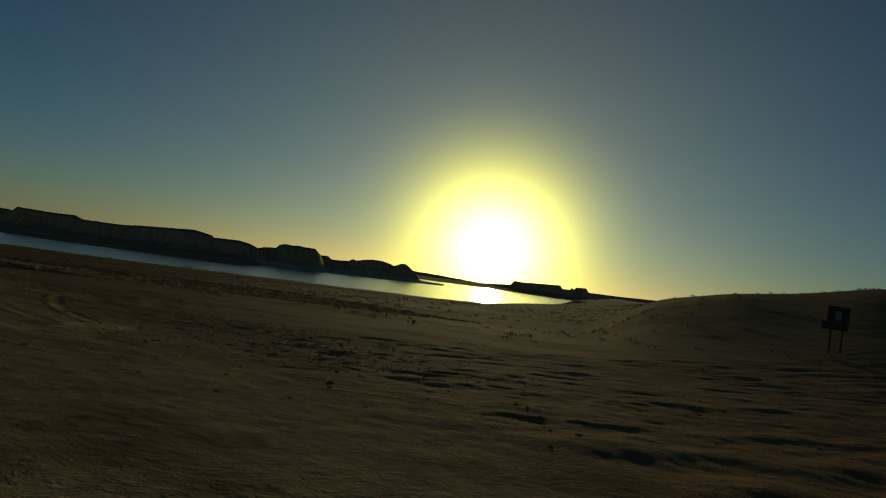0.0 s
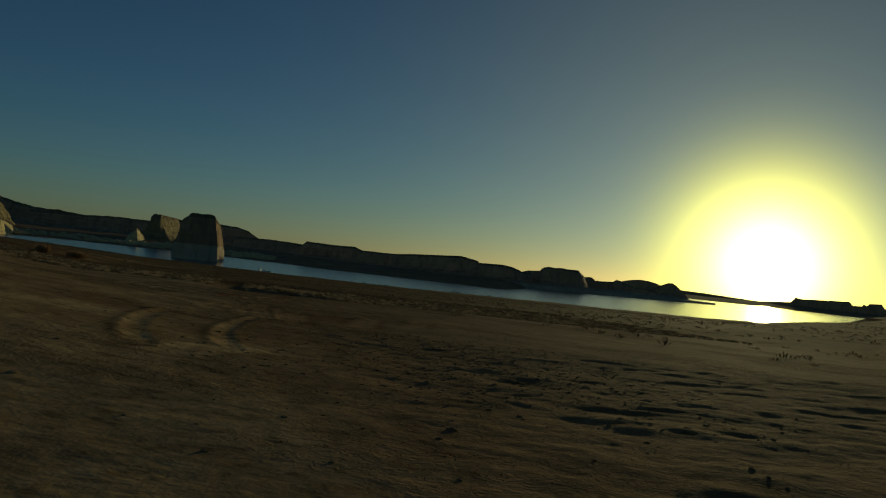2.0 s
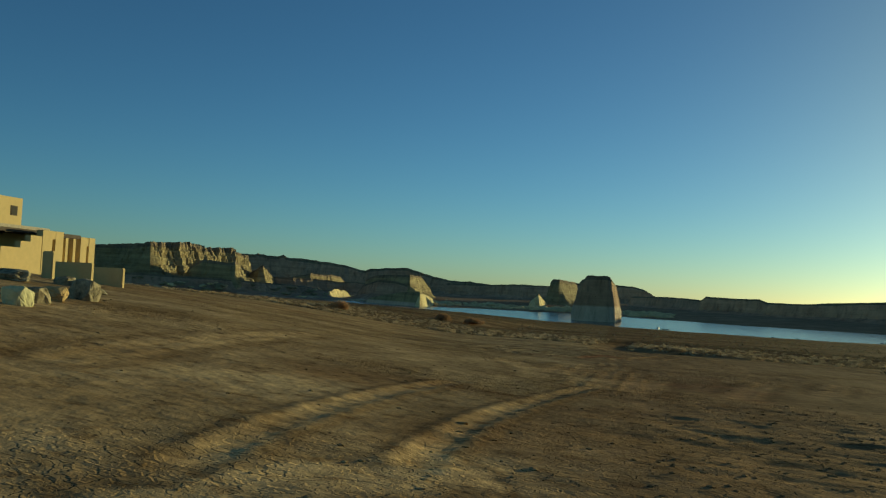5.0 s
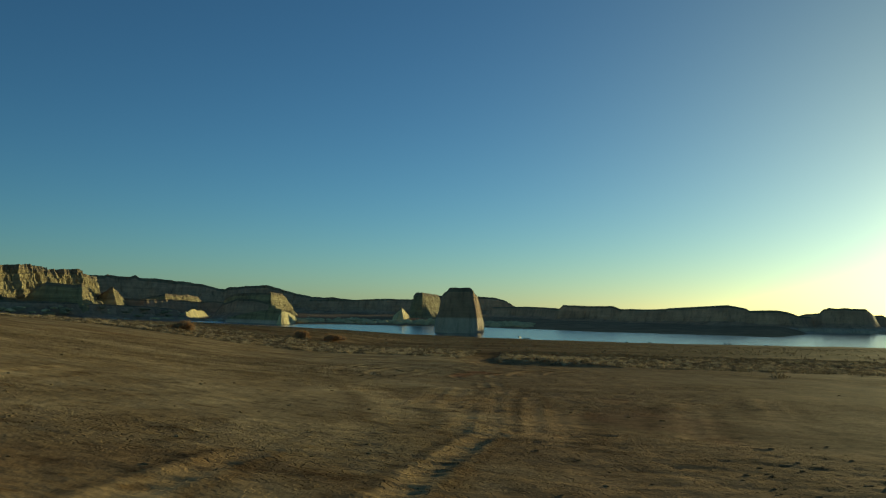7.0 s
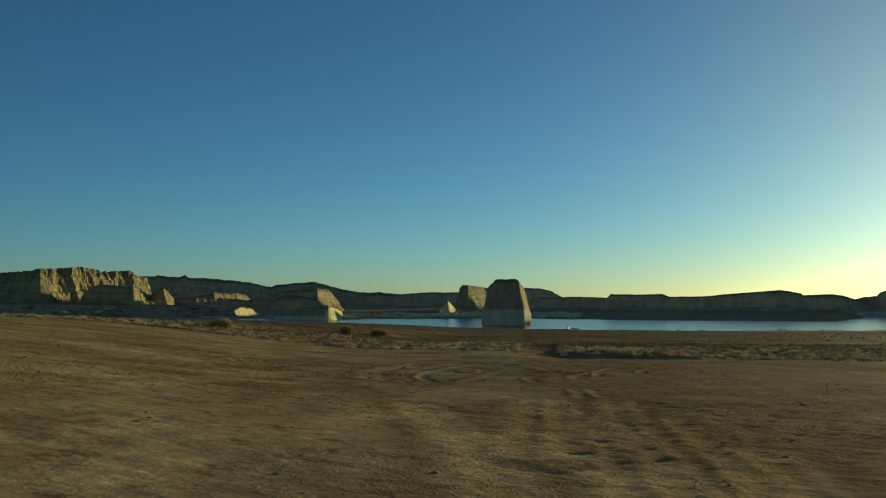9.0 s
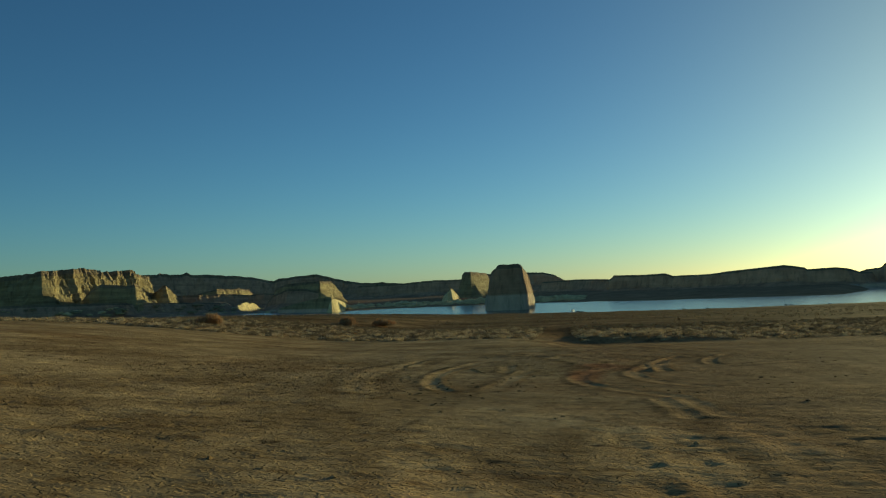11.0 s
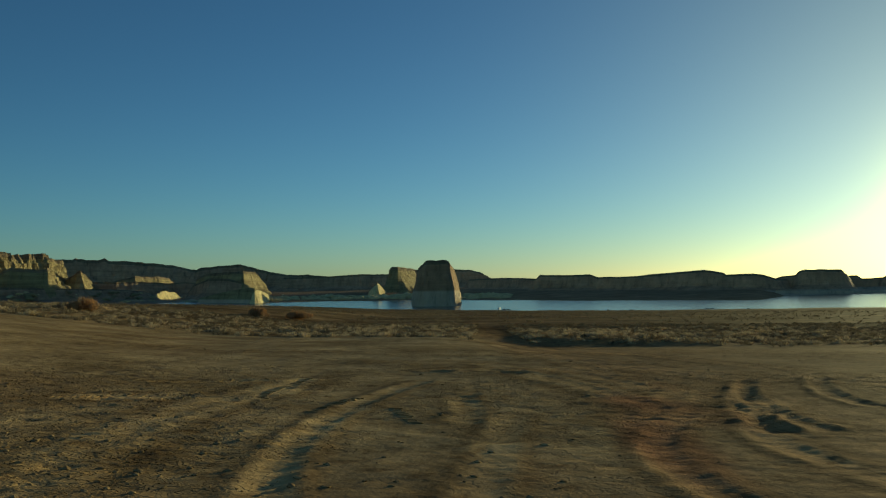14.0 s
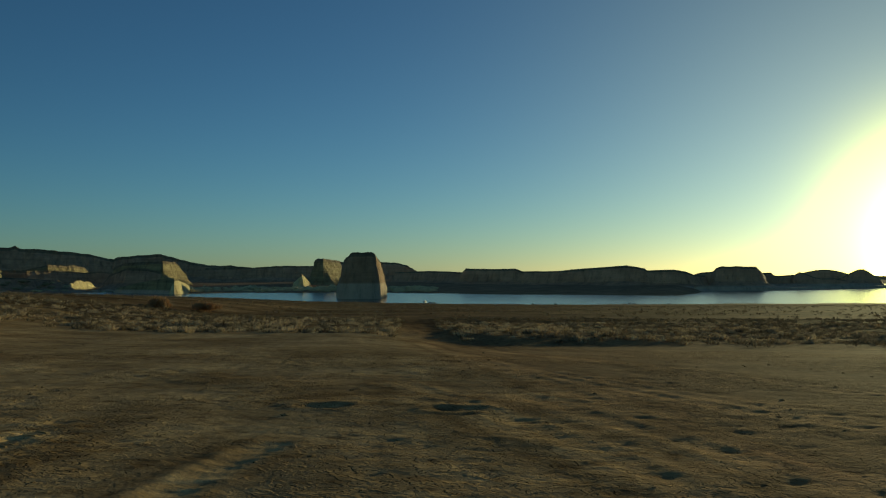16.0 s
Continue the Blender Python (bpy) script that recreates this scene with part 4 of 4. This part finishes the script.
def adobe_building():
    e = new("adobe_building")
    e.location = (-29.7, -3.8, 2.90)
    e.scale = (1.17, 1.36, 1.08)
    # stepped front wall with a slit window
    for y0, y1, h in ((-0.8, 0.35, 1.35), (0.35, 0.95, 1.7), (0.95, 1.7, 2.05)):
        box_part("wall", (-0.32, y0, -0.6), (0, y1, h), ADOBE, e, 0.0)
    box_part("wall", (-0.34, 1.7, -0.6), (0.02, 2.35, 2.4), ADOBE, e, 0.0)
    box_part("wall", (-0.34, 2.57, -0.6), (0.02, 3.1, 2.4), ADOBE, e, 0.0)
    box_part("wall", (-0.33, 2.35, -0.6), (0.01, 2.57, 0.65), ADOBE, e, 0.0)
    box_part("wall", (-0.33, 2.35, 1.95), (0.01, 2.57, 2.39), ADOBE, e, 0.0)
    box_part("window", (-0.30, 2.36, 0.66), (-0.2, 2.56, 1.94), SHADE_GLASS, e, 0.0, "dark slit window")
    # main block behind, its roof and beam ends
    box_part("wall", (-7.0, 3.1, -0.8), (-0.4, 3.4, 2.35), ADOBE, e, 0.0)
    box_part("wall", (-7.0, 3.4, -0.8), (-6.7, 5.15, 2.35), ADOBE, e, 0.0)
    box_part("wall", (-7.0, 5.15, -0.8), (-0.95, 5.4, 2.2), ADOBE, e, 0.0)
    box_part("roof", (-7.4, -0.4, 2.42), (-1.2, 3.6, 2.6), CONCRETE, e, 0.03, "pale flat roof slab")
    for k in range(5):
        box_part("roof_beam", (-6.2 + 1.25 * k, -0.7, 2.2), (-6.0 + 1.25 * k, 3.08, 2.41), DARKWOOD, e, 0.02)
    # upper storey
    box_part("upper_storey", (-8.2, 2.4, 2.85), (-4.6, 5.4, 4.5), ADOBE, e, 0.0)
    # dark block added for the shade below the overhanging storey
    box_part("upper_shade", (-8.0, 2.5, 2.6), (-5.0, 5.1, 2.85), DARKWOOD, e, 0.0, "dark block standing in for the shade under the upper storey")
    for y in (3.4, 4.65):
        box_part("window_frame", (-4.6, y - 0.05, 3.40), (-4.58, y + 0.41, 4.0), DARKWOOD, e, 0.0)
        box_part("window", (-4.62, y, 3.45), (-4.57, y + 0.36, 3.95), SHADE_GLASS, e, 0.0, "small dark square window")
    box_part("chimney", (-6.9, 3.6, 4.44), (-6.5, 4.0, 4.65), DARKWOOD, e, 0.02)
    # porch: posts, side block with a slot
    for y in (3.3, 3.85):
        box_part("post", (-0.2, y, -0.6), (0.0, y + 0.18, 2.1), ADOBE, e, 0.0)
    box_part("lintel", (-0.25, 3.13, 2.11), (0.0, 4.38, 2.33), DARKWOOD, e, 0.02)
    box_part("wall", (-0.9, 4.4, -0.6), (0.0, 4.86, 2.25), ADOBE, e, 0.0)
    box_part("wall", (-0.9, 5.04, -0.6), (0.0, 5.5, 2.25), ADOBE, e, 0.0)
    box_part("wall", (-0.88, 4.86, 1.75), (-0.02, 5.04, 2.23), ADOBE, e, 0.0)
    box_part("door", (-0.5, 4.87, -0.3), (-0.45, 5.03, 1.74), DARKWOOD, e, 0.0)
    return tagged(e, "tan adobe building with stepped walls and an upper storey", "building")


adobe_building()


def low_wall(x0, x1, y, h):
    z = min(ground_z(x0, y), ground_z(x1, y))
    ob = part("screen_wall", box(bmesh.new(), (x0, y - 0.11, z - 0.3), (x1, y + 0.11, z + h), 0.03), ADOBE)
    return tagged(ob, "low tan plastered screen wall beside the building", "wall", "screen walls")


low_wall(-20.0, -19.5, -14.4, 1.15)
low_wall(-22.1, -19.85, -11.2, 0.95)
low_wall(-22.9, -20.9, -7.0, 0.98)


def kerb_bar(x, y, turn):
    bm = box(bmesh.new(), (-0.9, -0.095, -0.03), (0.9, 0.095, 0.12), 0.0)
    for q in bm.verts:
        if q.co.z > 0:
            q.co.y, q.co.x = q.co.y * 0.68, q.co.x * 0.985
    bmesh.ops.bevel(bm, geom=list(bm.edges), offset=0.012, segments=1, affect="EDGES")
    ob = part("parking_bumper", bm, CONCRETE)
    ob.matrix_world = pose(x, y, ground_z(x, y), 0, 0, turn)
    return tagged(ob, "weathered concrete parking bumper on the sand", "parking bumper", "parking bumpers")


kerb_bar(-12.6, -28.5, 20)
kerb_bar(-11.7, -30.0, 20)
kerb_bar(-9.4, -32.4, 20)


# ---- notice board on the hill ----
def notice_board(x, y):
    e = new("notice_board")
    e.matrix_world = pose(x, y, ground_z(x, y) - 0.3, 0, 0, -58) @ Matrix.Scale(0.78, 4)
    brown = plain("brown_painted_wood", (0.09, 0.05, 0.035), 0.8, scale=9.0)
    for px in (-0.42, 0.42):
        bm = bmesh.new()
        bmesh.ops.create_cone(bm, cap_ends=True, segments=10, radius1=0.07, radius2=0.06, depth=4.4)
        bmesh.ops.translate(bm, verts=bm.verts, vec=(px, 0, 1.8))
        part("post", bm, brown, e)
    box_part("panel", (-0.8, -0.12, 2.85), (0.8, -0.07, 4.05), brown, e, 0.01)
    box_part("lower_panel", (-1.15, -0.12, 2.2), (0.78, -0.07, 2.83), brown, e, 0.01)
    box_part("notice", (-0.22, -0.135, 2.98), (0.22, -0.124, 3.7), plain("faded_paper", (0.30, 0.29, 0.27), 0.9), e, 0.0, "faded grey notice sheet")
    return tagged(e, "dark brown wooden notice board on two posts", "notice board")


notice_board(46.65, -25.7)


# ---- vehicles parked at the water's edge ----
def wheel_parts(e, spots, radius, tyre, rim):
    for x, y in spots:
        bm = bmesh.new()
        bmesh.ops.create_cone(bm, cap_ends=True, segments=14, radius1=radius, radius2=radius, depth=0.22, matrix=Matrix.Rotation(math.pi / 2, 4, "X"))
        w = part("wheel", bm, tyre, e)
        w.location = (x, y, radius)
        bm = bmesh.new()
        bmesh.ops.create_cone(bm, cap_ends=True, segments=10, radius1=radius * 0.55, radius2=radius * 0.5, depth=0.26, matrix=Matrix.Rotation(math.pi / 2, 4, "X"))
        part("rim", bm, rim, w)


TYRE = plain("tyre_rubber", (0.02, 0.02, 0.02), 0.85)
RIM = plain("wheel_metal", (0.5, 0.5, 0.5), 0.35, 0.9)
WHITE = plain("white_vehicle_paint", (0.78, 0.78, 0.76), 0.3, scale=2.0, amount=0.05)
DARKPAINT = plain("dark_vehicle_paint", (0.03, 0.035, 0.045), 0.25, scale=2.0, amount=0.1)


def vehicle(az, d, turn, paint, camper):
    x, y = polar(az, d)
    e = new("camper_van" if camper else "car")
    e.matrix_world = pose(x, y, ground_z(x, y), 0, 0, turn)
    if camper:
        box_part("body", (-2.9, -1.1, 0.5), (1.6, 1.1, 3.0), paint, e, 0.12)
        box_part("cab", (1.61, -1.0, 0.5), (2.9, 1.0, 2.0), paint, e, 0.25)
        for wx in (-1.8, -0.3):
            box_part("window", (wx, -1.12, 1.7), (wx + 0.9, -1.09, 2.3), SHADE_GLASS, e, 0.0)
    else:
        box_part("body", (-2.2, -0.9, 0.35), (2.2, 0.9, 1.0), paint, e, 0.15)
        box_part("cabin", (-1.6, -0.8, 0.98), (0.9, 0.8, 1.6), SHADE_GLASS, e, 0.2)
    wheel_parts(e, ((-1.5, -0.85), (1.5, -0.85), (-1.5, 0.85), (1.5, 0.85)), 0.36, TYRE, RIM)
    return tagged(e, "white camper van parked at the water's edge" if camper else "dark car parked at the water's edge", "camper van" if camper else "car", "" if camper else "parked cars")


vehicle(3.35, 1000, 62, WHITE, True)
vehicle(3.7, 1000, 10, DARKPAINT, False)
vehicle(3.98, 998, -15, DARKPAINT, False)
vehicle(10.6, 1050, 40, DARKPAINT, False)
vehicle(12.1, 1050, 5, DARKPAINT, False)
vehicle(16.9, 1085, 30, DARKPAINT, False)
vehicle(17.2, 1090, -20, DARKPAINT, False)
vehicle(19.4, 1105, 15, DARKPAINT, False)
